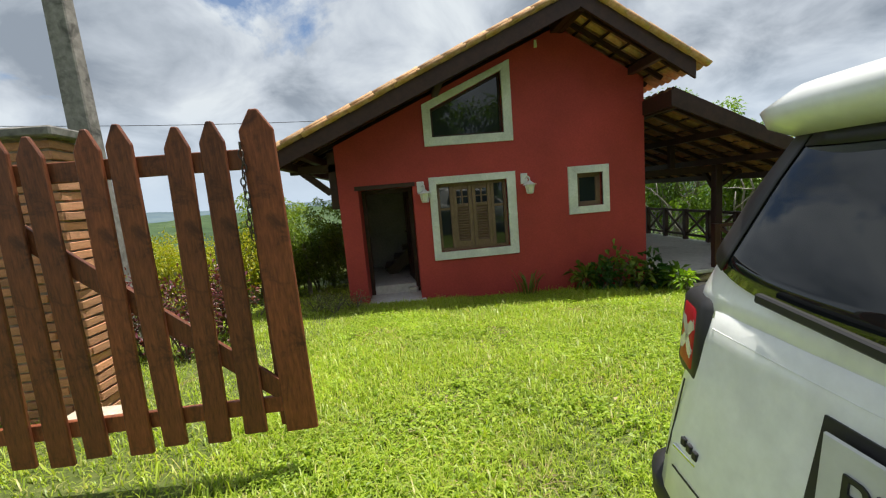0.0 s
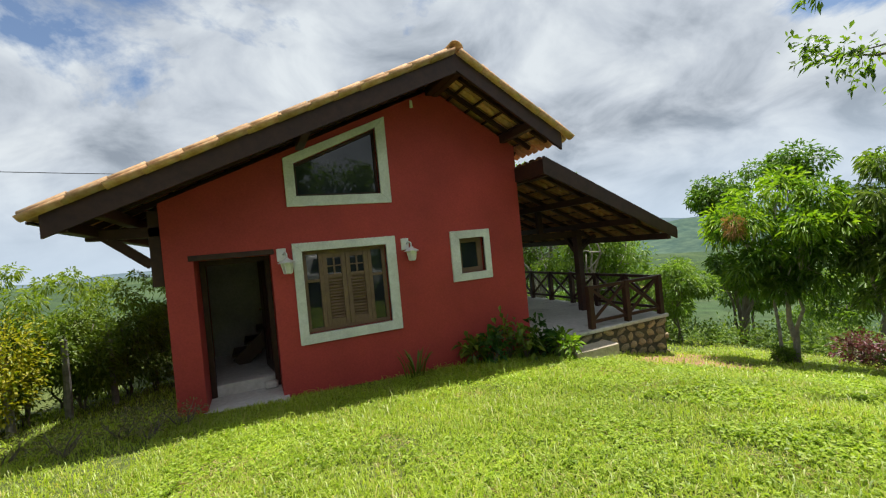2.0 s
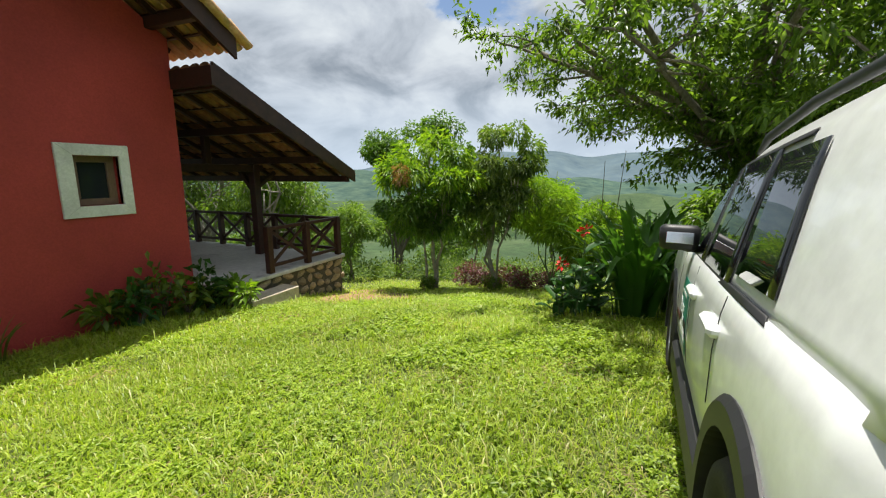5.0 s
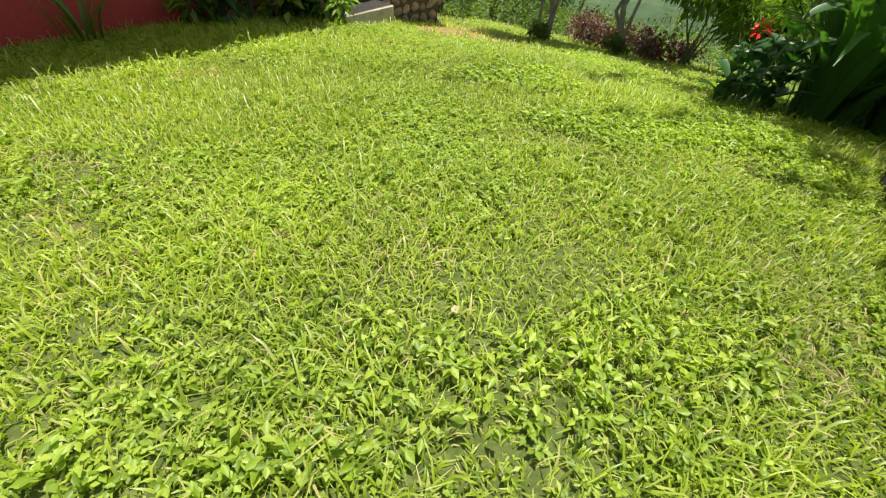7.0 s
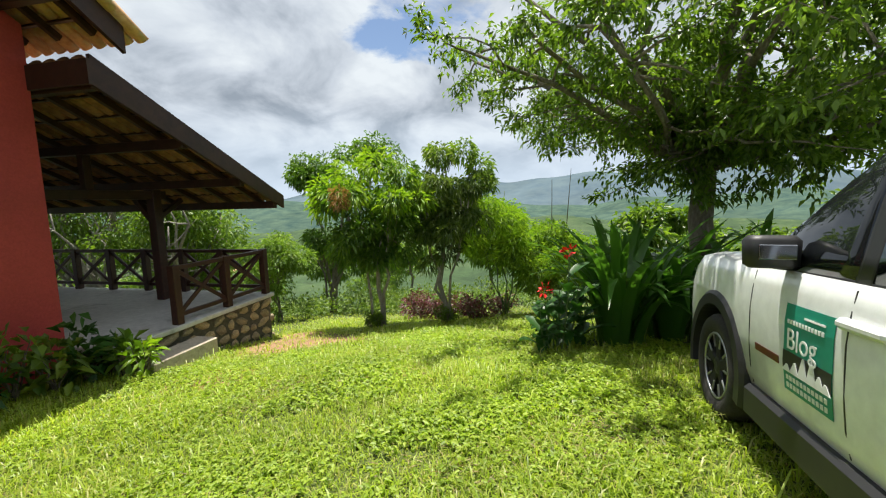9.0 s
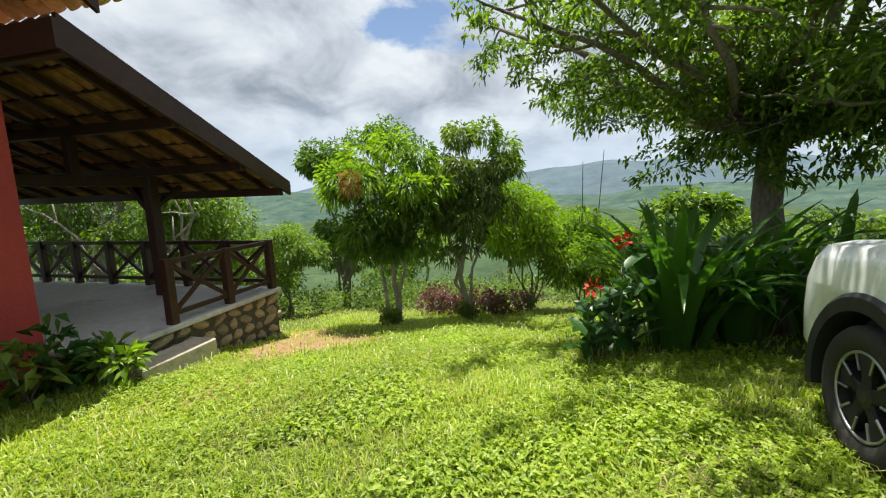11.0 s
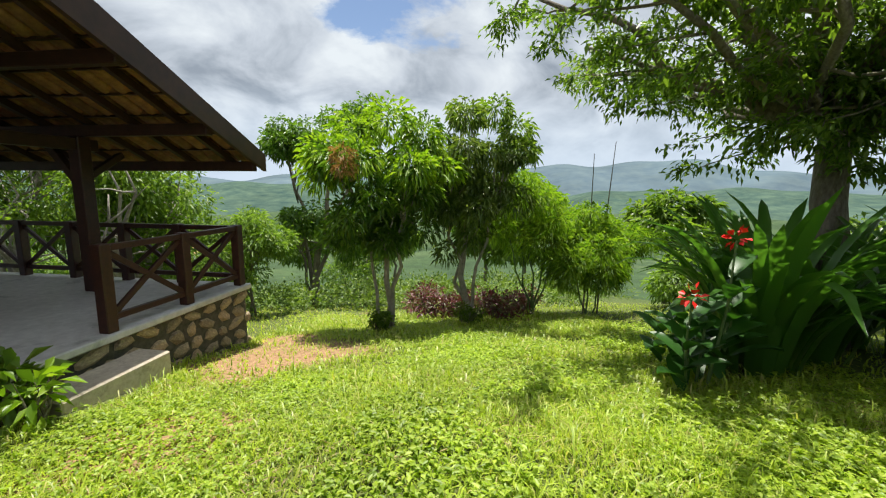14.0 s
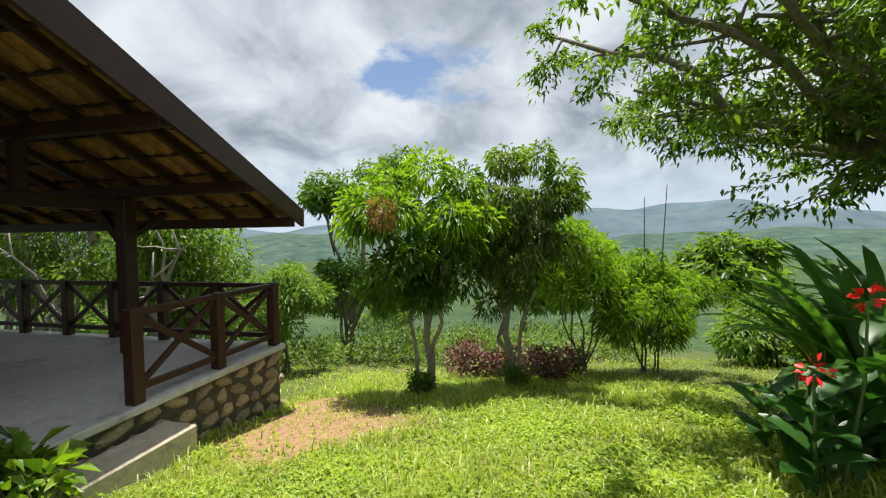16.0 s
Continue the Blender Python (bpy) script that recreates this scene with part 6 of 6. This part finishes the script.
def build_car():
    c = empty("car", Matrix.Translation((5.086, 0.102, 0.62)) @ pose(0, 0, 0, 0, 0, -3.75) @ pose(0, 0, 0, 0.6, 4.4, 0) @ Matrix.Diagonal((1.045, 1.055, 1.045, 1)), "white compact four-wheel-drive car parked on the grass", "car")
    body = part("body", hull(BODY), "car_white", c, smooth=True)
    cut = []
    for x in (-1.25, 1.25):
        bm = bmesh.new()
        tube(bm, [(x, -1.2, 0.34), (x, 1.2, 0.34)], [0.385, 0.385], 40)
        o = part("cutter", bm, "rim_dark")
        o.matrix_world = c.matrix_basis
        cut.append(o)
    bpy.context.view_layer.update()
    carve(body, cut)
    part("cabin", hull(CABIN), "car_white", c, smooth=True)
    part("spoiler", hull(SPOILER), "car_white", c, "white spoiler above the rear window", smooth=True)
    part("underbody", boxed(-1.5, 1.7, -0.55, 0.55, 0.22, 0.60, 0.02), "rim_dark", c)
    for x in (-1.25, 1.25):
        for s in (-1, 1):
            build_wheel(c, x, s * 0.745, s)
            bm = bmesh.new()
            arch = [(x + 0.40 * math.cos(math.radians(a)), s * 0.838, 0.34 + 0.40 * math.sin(math.radians(a))) for a in np.linspace(-14, 194, 27)]
            rows = []
            for k, p in enumerate(arch):
                ca, sa = (p[0] - x) / 0.40, (p[2] - 0.34) / 0.40
                rows.append([bm.verts.new((x + r * ca, s * yy, 0.34 + r * sa)) for r, yy in ((0.375, 0.70), (0.375, 0.862), (0.44, 0.862), (0.462, 0.845), (0.462, 0.70))])
            for p, q in zip(rows, rows[1:]):
                for j in range(5):
                    bm.faces.new((p[j], p[(j + 1) % 5], q[(j + 1) % 5], q[j]))
            bm.faces.new(rows[0]); bm.faces.new(rows[-1][::-1])
            bmesh.ops.recalc_face_normals(bm, faces=bm.faces)
            part("wheel_arch", bm, "car_black", c, "grey black plastic flare", smooth=False)
    for s in (-1, 1):
        part("sill", boxed(-0.78, 0.78, s * 0.80 - 0.055, s * 0.80 + 0.055, 0.22, 0.385, 0.02), "car_black", c, "grey plastic sill")
    part("bumper", hull(((0.22, -1.72, -1.5, 0.66, 8), (0.27, -1.87, -1.5, 0.79, 9), (0.36, -1.945, -1.6, 0.84, 9), (0.43, -1.95, -1.62, 0.845, 9), (0.45, -1.92, -1.65, 0.83, 9)), 48), "car_black", c, "black lower rear bumper", smooth=True)
    part("bumper", hull(((0.22, 1.3, 1.80, 0.66, 5), (0.27, 1.3, 1.92, 0.74, 6), (0.40, 1.4, 1.98, 0.78, 6), (0.50, 1.5, 1.97, 0.76, 6)), 48), "car_black", c, "black front bumper", smooth=True)
    # rear window with its wide dark edge
    def glass_at(u, v, gap):
        low = 1.06 + 0.09 * abs(u) ** 5
        z = low + (1.465 - low) * v
        y = u * (0.675 - 0.085 * v)
        return (rear_x(CABIN, y, z) - gap, y, z)
    def rear(u, v, p):
        return glass_at(u, v, 0.004 + p)
    part("rear_window", skin(rear, np.linspace(-1, 1, 41), np.linspace(0, 1, 9), 0.006), "car_glass", c, smooth=True)
    def edge(u, v, p):
        return glass_at(u, v, 0.011 + p)
    for s in (-1, 1):
        us = np.linspace(0.86, 0.998, 9) * s
        part("window_border", skin(edge, us if s > 0 else us[::-1], np.linspace(0, 1, 9), 0.003), "car_black", c, smooth=True)
    part("window_border", skin(edge, np.linspace(-0.85, 0.85, 21), np.linspace(0.84, 1, 3), 0.003), "car_black", c, smooth=True)
    part("wiper", beamed((rear_x(CABIN, 0.0, 1.05) - 0.035, 0.02, 1.05), (rear_x(CABIN, 0.42, 1.09) - 0.03, 0.42, 1.075), 0.018, 0.022, 0.004), "car_black", c)
    part("wiper_pivot", tubed([(rear_x(CABIN, 0, 1.04) - 0.002, 0, 1.045), (rear_x(CABIN, 0, 1.04) - 0.05, 0, 1.045)], [0.03, 0.022], 12), "car_black", c)
    part("high_brake_lamp", boxed(-1.89, -1.87, -0.12, 0.12, 1.515, 1.54, 0.004), "lamp_red", c)
    # side glass
    for s in (-1, 1):
        def pane(x_low, x_high, z0, z1):
            def fn(u, v, p):
                z = z0 + (z1 - z0) * v
                x = (x_low[0] + (x_high[0] - x_low[0]) * v) * (1 - u) + (x_low[1] + (x_high[1] - x_low[1]) * v) * u
                return (x, s * (side_y(CABIN, x, z) + 0.003 + p), z)
            return skin(fn, np.linspace(0, 1, 8), np.linspace(0, 1, 6), 0.005)
        part("side_window", pane((0.02, 0.74), (0.04, 0.30), 1.01, 1.455), "car_glass", c, smooth=True)
        part("side_window", pane((-0.72, -0.06), (-0.66, -0.04), 1.01, 1.455), "car_glass", c, smooth=True)
        part("side_window", pane((-1.2, -0.76), (-1.08, -0.70), 1.05, 1.43), "car_glass", c, smooth=True)
        part("door_pillar", pane((-0.06, 0.02), (-0.04, 0.04), 1.0, 1.47), "car_black", c, smooth=True)
        part("window_trim", pane((-1.22, 0.80), (-1.2, 0.78), 0.99, 1.012), "car_black", c, smooth=True)
        part("window_trim", pane((-0.92, 0.32), (-0.92, 0.28), 1.455, 1.475), "car_black", c, smooth=True)
        bm = bmesh.new()
        pts = [(0.15, s * 0.62, 1.535), (0.0, s * 0.62, 1.585), (-0.6, s * 0.62, 1.61), (-1.35, s * 0.61, 1.59), (-1.5, s * 0.60, 1.55)]
        tube(bm, pts, [0.012, 0.018, 0.018, 0.018, 0.012], 8)
        part("roof_rail", bm, "car_black", c, smooth=True)
        for x in (-0.10, -0.72):
            part("door_handle", boxed(x - 0.12, x + 0.12, s * 0.838 - 0.03, s * 0.838 + 0.035, 0.845, 0.885, 0.014), "car_white", c)
        for x, z0, z1 in ((0.74, 0.40, 0.98), (-0.02, 0.40, 0.98), (-0.80, 0.62, 0.98)):
            def gap(u, v, p, x=x, z0=z0, z1=z1):
                z = z0 + (z1 - z0) * v
                return (x + 0.006 * u, s * (side_y(BODY, x, z) - 0.004 + p), z)
            part("door_gap", skin(gap, (0, 1), np.linspace(0, 1, 7), 0.006), "ink", c)
        # mirror
        mir = part("door_mirror", hull(((0.985, 0.31, 0.40, 0.085, 26), (1.0, 0.285, 0.42, 0.105, 22), (1.12, 0.285, 0.42, 0.11, 22), (1.145, 0.31, 0.40, 0.09, 26)), 32), "car_black", c, smooth=True, at=Matrix.Translation((0.10, s * 0.90, 0.13)) @ Matrix.Diagonal((0.9, 0.95, 0.9, 1)))
        part("mirror_glass", boxed(0.279, 0.286, -0.072, 0.072, 1.03, 1.10, 0.002), "chrome", mir)
        part("mirror_foot", beamed((0.40, s * 0.76 - s * 0.92, 0.985), (0.36, -0.03 * s, 0.995), 0.07, 0.035), "car_black", mir)
    # tail lamps
    for s in (-1, 1):
        lamp = part("tail_lamp", hull(((0.785, -0.060, 0.03, 0.088, 24), (0.80, -0.088, 0.04, 0.108, 26), (0.82, -0.094, 0.04, 0.116, 26), (1.015, -0.090, 0.04, 0.112, 26), (1.035, -0.080, 0.03, 0.104, 26), (1.05, -0.050, 0.02, 0.084, 24)), 48), "car_black", c, "black framed tail lamp", smooth=True, at=Matrix.Translation((-1.782, s * 0.652, -0.02)) @ pose(0, 0, 0, 0, 0, s * -20))
        part("lens", hull(((0.826, -0.092, 0.0, 0.082, 28), (0.836, -0.0975, 0.0, 0.090, 28), (1.0, -0.0935, 0.0, 0.088, 28), (1.01, -0.088, 0.0, 0.082, 28)), 32), "lamp_red", lamp, "red lens", smooth=True)
        for k in range(4):
            sy, sz = (-1, 1, 1, -1)[k], (-1, -1, 1, 1)[k]
            bm = bmesh.new()
            prism(bm, [(0, -0.016 * sz), (0.058 * sy, 0.030 * sz), (0.050 * sy, 0.056 * sz), (0.026 * sy, 0.050 * sz), (-0.012 * sy, 0.014 * sz)], -0.004, 0.004)
            bmesh.ops.recalc_face_normals(bm, faces=bm.faces)
            part("cross_arm", bm, "lamp_clear", lamp, "pale moulded cross arm in the lens", at=Matrix.Translation((-0.092, 0, 0.918)) @ pose(0, 0, 0, 0, 0, 90) @ pose(0, 0, 0, 2, 0, 0))
        part("side_lens", boxed(-0.05, -0.015, s * 0.098 - 0.006, s * 0.098 + 0.004, 0.84, 0.99, 0.004), "lamp_red", lamp)
    # tailgate: crease, gaps, plate and lettering
    def strip(za, zb, y0, y1, proud, name, mat, n=17):
        def fn(u, v, p):
            z = za + (zb - za) * v
            return (rear_x(BODY, u, z) - p + 0.002, u, z)
        part(name, skin(fn, np.linspace(y0, y1, n), (0, 1), proud), mat, c)
    strip(0.955, 0.957, -0.56, 0.56, 0.003, "crease", "car_white")
    strip(0.545, 0.550, -0.60, 0.60, 0.003, "tailgate_gap", "ink")
    for s in (-1, 1):
        strip(0.55, 0.78, s * 0.645 - 0.003, s * 0.645 + 0.003, 0.003, "tailgate_gap", "ink", 2)
    strip(0.752, 0.915, -0.226, 0.226, 0.006, "plate_recess", "car_black")
    xr = rear_x(BODY, 0.2, 0.83) - 0.012
    plate = part("number_plate", boxed(xr - 0.008, xr, -0.205, 0.205, 0.765, 0.90, 0.004), "plate", c, "grey number plate with black letters")
    face = Matrix.Translation((xr - 0.011, 0.165, 0.785)) @ pose(0, 0, 0, 90, 0, -90)
    letters("letters", "PN", 0.10, "ink", plate, face)
    for k in range(4):
        part("letter_bar", boxed(xr - 0.0115, xr - 0.009, -0.175 + k * 0.048, -0.142 + k * 0.048, 0.788, 0.855), "ink", plate)
    for y0, y1, z0, z1, mt in ((0.50, 0.518, 0.625, 0.648, "ink"), (0.526, 0.544, 0.628, 0.651, "ink"), (0.552, 0.570, 0.631, 0.654, "ink"), (0.50, 0.60, 0.605, 0.615, "chrome")):
        x = rear_x(BODY, (y0 + y1) / 2, 0.64)
        part("badge", boxed(x - 0.006, x + 0.01, y0, y1, z0, z1, 0.002), mt, c)
    # door sticker on the driver's side
    sy = side_y(BODY, 0.15, 0.65) + 0.004
    def sheet(x0, x1, z0, z1, name, mat, lift=0.0, parent=c):
        def fn(u, v, p):
            x, z = x0 + (x1 - x0) * u + 0.064, z0 + (z1 - z0) * v + 0.042
            return (x, side_y(BODY, x, z) + 0.002 + lift + p, z)
        return part(name, skin(fn, np.linspace(0, 1, 6), np.linspace(0, 1, 6), 0.0015), mat, parent)
    st = sheet(0.32, -0.02, 0.46, 0.83, "door_sticker", "green_sign")
    tagged(st, "green and white advertising sticker on the door")
    sheet(0.32, -0.02, 0.55, 0.63, "dark_band", "car_black", 0.002, st)
    for k, (x, h) in enumerate(((0.28, 0.03), (0.22, 0.05), (0.16, 0.085), (0.10, 0.095), (0.05, 0.05), (0.01, 0.035))):
        bm = bmesh.new()
        prism(bm, [(-0.035, 0.0), (0.035, 0.0), (0.004, h), (-0.006, h)], -0.001, 0.001)
        part("peak", bm, "white_sign", st, at=Matrix.Translation((x + 0.064, sy + 0.003, 0.587)) )
    for k in range(2):
        for j in range(11):
            x = 0.295 - j * 0.027
            sheet(x, x - 0.018, 0.476 + 0.032 * k, 0.496 + 0.032 * k, "letter_bar", "white_sign", 0.003, st)
    for j in range(12):
        x = 0.29 - j * 0.022
        sheet(x, x - 0.015, 0.748, 0.766, "letter_bar", "white_sign", 0.003, st)
    sheet(0.17, 0.03, 0.785, 0.793, "letter_bar", "white_sign", 0.003, st)
    letters("letters", "Blog", 0.125, "white_sign", st, Matrix.Translation((0.349, sy + 0.006, 0.687)) @ pose(0, 0, 0, 90, 0, 180), 0.001)
    sheet(0.60, 0.36, 0.55, 0.585, "model_badge", "maroon")


build_car()


# ---------------------------------------------------------------- lawn
def build_grass():
    """Blades and small weeds over the lawn, thicker where the walk passes."""
    def field(n, x0, x1, y0, y1):
        x, y = RNG.uniform(x0, x1, n), RNG.uniform(y0, y1, n)
        return x, y
    xs, ys = [], []
    for n, a in ((290000, (1.2, 8.5, 0.2, 7.4)), (60000, (-2, 3, 1.0, 8)), (70000, (7, 13, 1.5, 7)), (26000, (8, 16, -3, 10)), (14000, (-1, 1.3, 6, 12))):
        x, y = field(n, *a)
        xs.append(x); ys.append(y)
    x, y = np.concatenate(xs), np.concatenate(ys)
    bare = np.zeros(len(x))
    for px, py, rad in ((9.45, 5.8, 1.05), (8.45, 5.8, 0.5), (7.0, 5.35, 0.6), (10.3, 6.3, 0.5), (8.9, 6.1, 0.75)):
        bare = np.maximum(bare, 1 - smooth(rad * 0.6, rad * 1.15, np.hypot(x - px, y - py)))
    patch = np.sin(x * 2.1 + np.sin(y * 1.7)) * np.sin(y * 2.6 + 1.3 * np.sin(x * 1.1)) + 0.5 * np.sin(x * 6.3 + y * 2.2) * np.sin(y * 5.1)
    keep = (RNG.random(len(x)) > bare * 0.90) & (RNG.random(len(x)) < 0.85 + 0.25 * patch)
    keep &= ~((x > 1.3) & (x < 7.15) & (y > 7.48)) & ~((x > 7.1) & (x < 10.12) & (y > 6.8)) & ~((x > 7.18) & (x < 8.22) & (y > 6.36)) & ~((x > 1.58) & (x < 2.74) & (y > 7.34))
    x, y, patch = x[keep], y[keep], patch[keep]
    n = len(x)
    z = land_height(x, y) - 0.008
    h = RNG.gamma(2.6, 0.017, n) * (1 + 0.35 * patch) + 0.012
    a = RNG.uniform(0, 2 * math.pi, n)
    lean = RNG.uniform(0.3, 1.5, n)
    w = RNG.uniform(0.0025, 0.0055, n) * (1 + (x > 8) * 0.8)
    d = np.c_[np.cos(a), np.sin(a), np.zeros(n)]
    s = np.c_[-np.sin(a), np.cos(a), np.zeros(n)]
    p = np.c_[x, y, z]
    up = np.array([[0, 0, 1.0]])
    m = p + up * (h * 0.6)[:, None] + d * (h * 0.30 * lean)[:, None]
    t = p + up * (h * (1.0 - 0.38 * lean))[:, None] + d * (h * 0.85 * lean)[:, None]
    v = np.stack([p + s * w[:, None], p - s * w[:, None], m - s * w[:, None] * 0.8, m + s * w[:, None] * 0.8, t], axis=1).reshape(-1, 3)
    i = np.arange(n)[:, None] * 5
    f = np.concatenate([i + [[0, 1, 2]], i + [[0, 2, 3]], i + [[3, 2, 4]]], axis=1).reshape(-1, 3)
    g = mesh_np("grass", v, f, "grass")
    tagged(g, "short bright green lawn grass with dry tufts", "grass", kind="stuff")
    # weeds: little rosettes of broad leaves
    k = 52000
    wx, wy = np.concatenate([RNG.uniform(1.5, 9, k), RNG.uniform(5, 12, k // 2)]), np.concatenate([RNG.uniform(0.3, 7.2, k), RNG.uniform(0.5, 5, k // 2)])
    pat = np.sin(wx * 1.3 + 2) * np.sin(wy * 1.9 + 1) + 0.6 * np.sin(wx * 3.7) * np.sin(wy * 3.1 + 2)
    ok = (RNG.random(len(wx)) < 0.2 + 0.65 * pat) & (np.hypot(wx - 9.35, wy - 5.75) > 0.9) & ~((wx > 7.1) & (wy > 6.3))
    wx, wy = wx[ok], wy[ok]
    wz = land_height(wx, wy)
    q = 5
    cx, cy, cz = np.repeat(wx, q), np.repeat(wy, q), np.repeat(wz, q)
    hh = np.repeat(RNG.uniform(0.01, 0.075, len(wx)), q) * RNG.uniform(0.3, 1.1, len(wx) * q)
    aa = np.tile(np.arange(q) * 2.4, len(wx)) + np.repeat(RNG.uniform(0, 6.28, len(wx)), q)
    dirs = np.c_[np.cos(aa), np.sin(aa), RNG.uniform(0.0, 0.5, len(aa))]
    ob = leaves("lawn_weeds", np.c_[cx, cy, cz + hh], dirs, 0.031, 0.018, "weed", droop=0.2)
    tagged(ob, "small broad-leaved green weeds among the grass", "weeds", kind="stuff")
    # taller clumps of three-leaved weeds, thick in the shade before the strap leaves
    wx = np.concatenate([RNG.uniform(1.5, 8, 1500), RNG.uniform(5.8, 10.5, 4200), RNG.uniform(2.0, 5.5, 600)])
    wy = np.concatenate([RNG.uniform(1.2, 6.6, 1500), RNG.uniform(1.0, 4.2, 4200), RNG.uniform(0.9, 2.6, 600)])
    pat = np.sin(wx * 2.3 + 1) * np.sin(wy * 2.9) + 0.5 * np.sin(wx * 5.1 + wy * 3.3)
    ok = (pat > 0.1) & ~((wx < 7.6) & (wy < 1.45)) & (np.hypot(wx - 9.35, wy - 5.75) > 1.1)
    wx, wy = wx[ok], wy[ok]
    wz = land_height(wx, wy)
    q = 9
    tall = np.repeat(RNG.uniform(0.03, 0.10, len(wx)), q)
    aa = np.tile(np.arange(q) * 2.1, len(wx)) + np.repeat(RNG.uniform(0, 6.28, len(wx)), q)
    out = tall * RNG.uniform(0.1, 0.6, len(aa))
    c = np.c_[np.repeat(wx, q) + np.cos(aa) * out, np.repeat(wy, q) + np.sin(aa) * out, np.repeat(wz, q) + tall * RNG.uniform(0.35, 1.0, len(aa))]
    ob = leaves("clump_weeds", c, np.c_[np.cos(aa), np.sin(aa), RNG.uniform(-0.1, 0.45, len(aa))], 0.042, 0.025, "weed", droop=0.25)
    tagged(ob, "leafy light green weed clumps in the lawn", "weeds", kind="stuff")


build_grass()


def build_litter():
    """Dry straw and dead stalks lying in the grass, and a pale fallen leaf."""
    n = 20000
    x, y = RNG.uniform(1.5, 9, n), RNG.uniform(0.4, 6.2, n)
    pat = np.sin(x * 1.7 + 0.5) * np.sin(y * 2.3) + 0.7 * np.sin(x * 4.1 + y * 1.3)
    ok = (pat > 0.45) & (RNG.random(n) < pat)
    x, y = x[ok], y[ok]
    z = land_height(x, y) + RNG.uniform(0.012, 0.035, len(x))
    a = RNG.uniform(0, 6.28, len(x))
    ob = leaves("dry_straw", np.c_[x, y, z], np.c_[np.cos(a), np.sin(a), RNG.uniform(-0.1, 0.3, len(x))], 0.085, 0.006, "straw", droop=0.1)
    tagged(ob, "dry tan straw and dead stalks in the lawn", "straw", kind="stuff")
    l = leaves("fallen_leaf", np.array([[3.84, 2.5, gz(3.84, 2.5) + 0.04]]), np.array([[0.6, 0.8, 0.1]]), 0.05, 0.032, "straw", droop=0.0)
    tagged(l, "pale dry leaf lying on the lawn", "leaf")


build_litter()
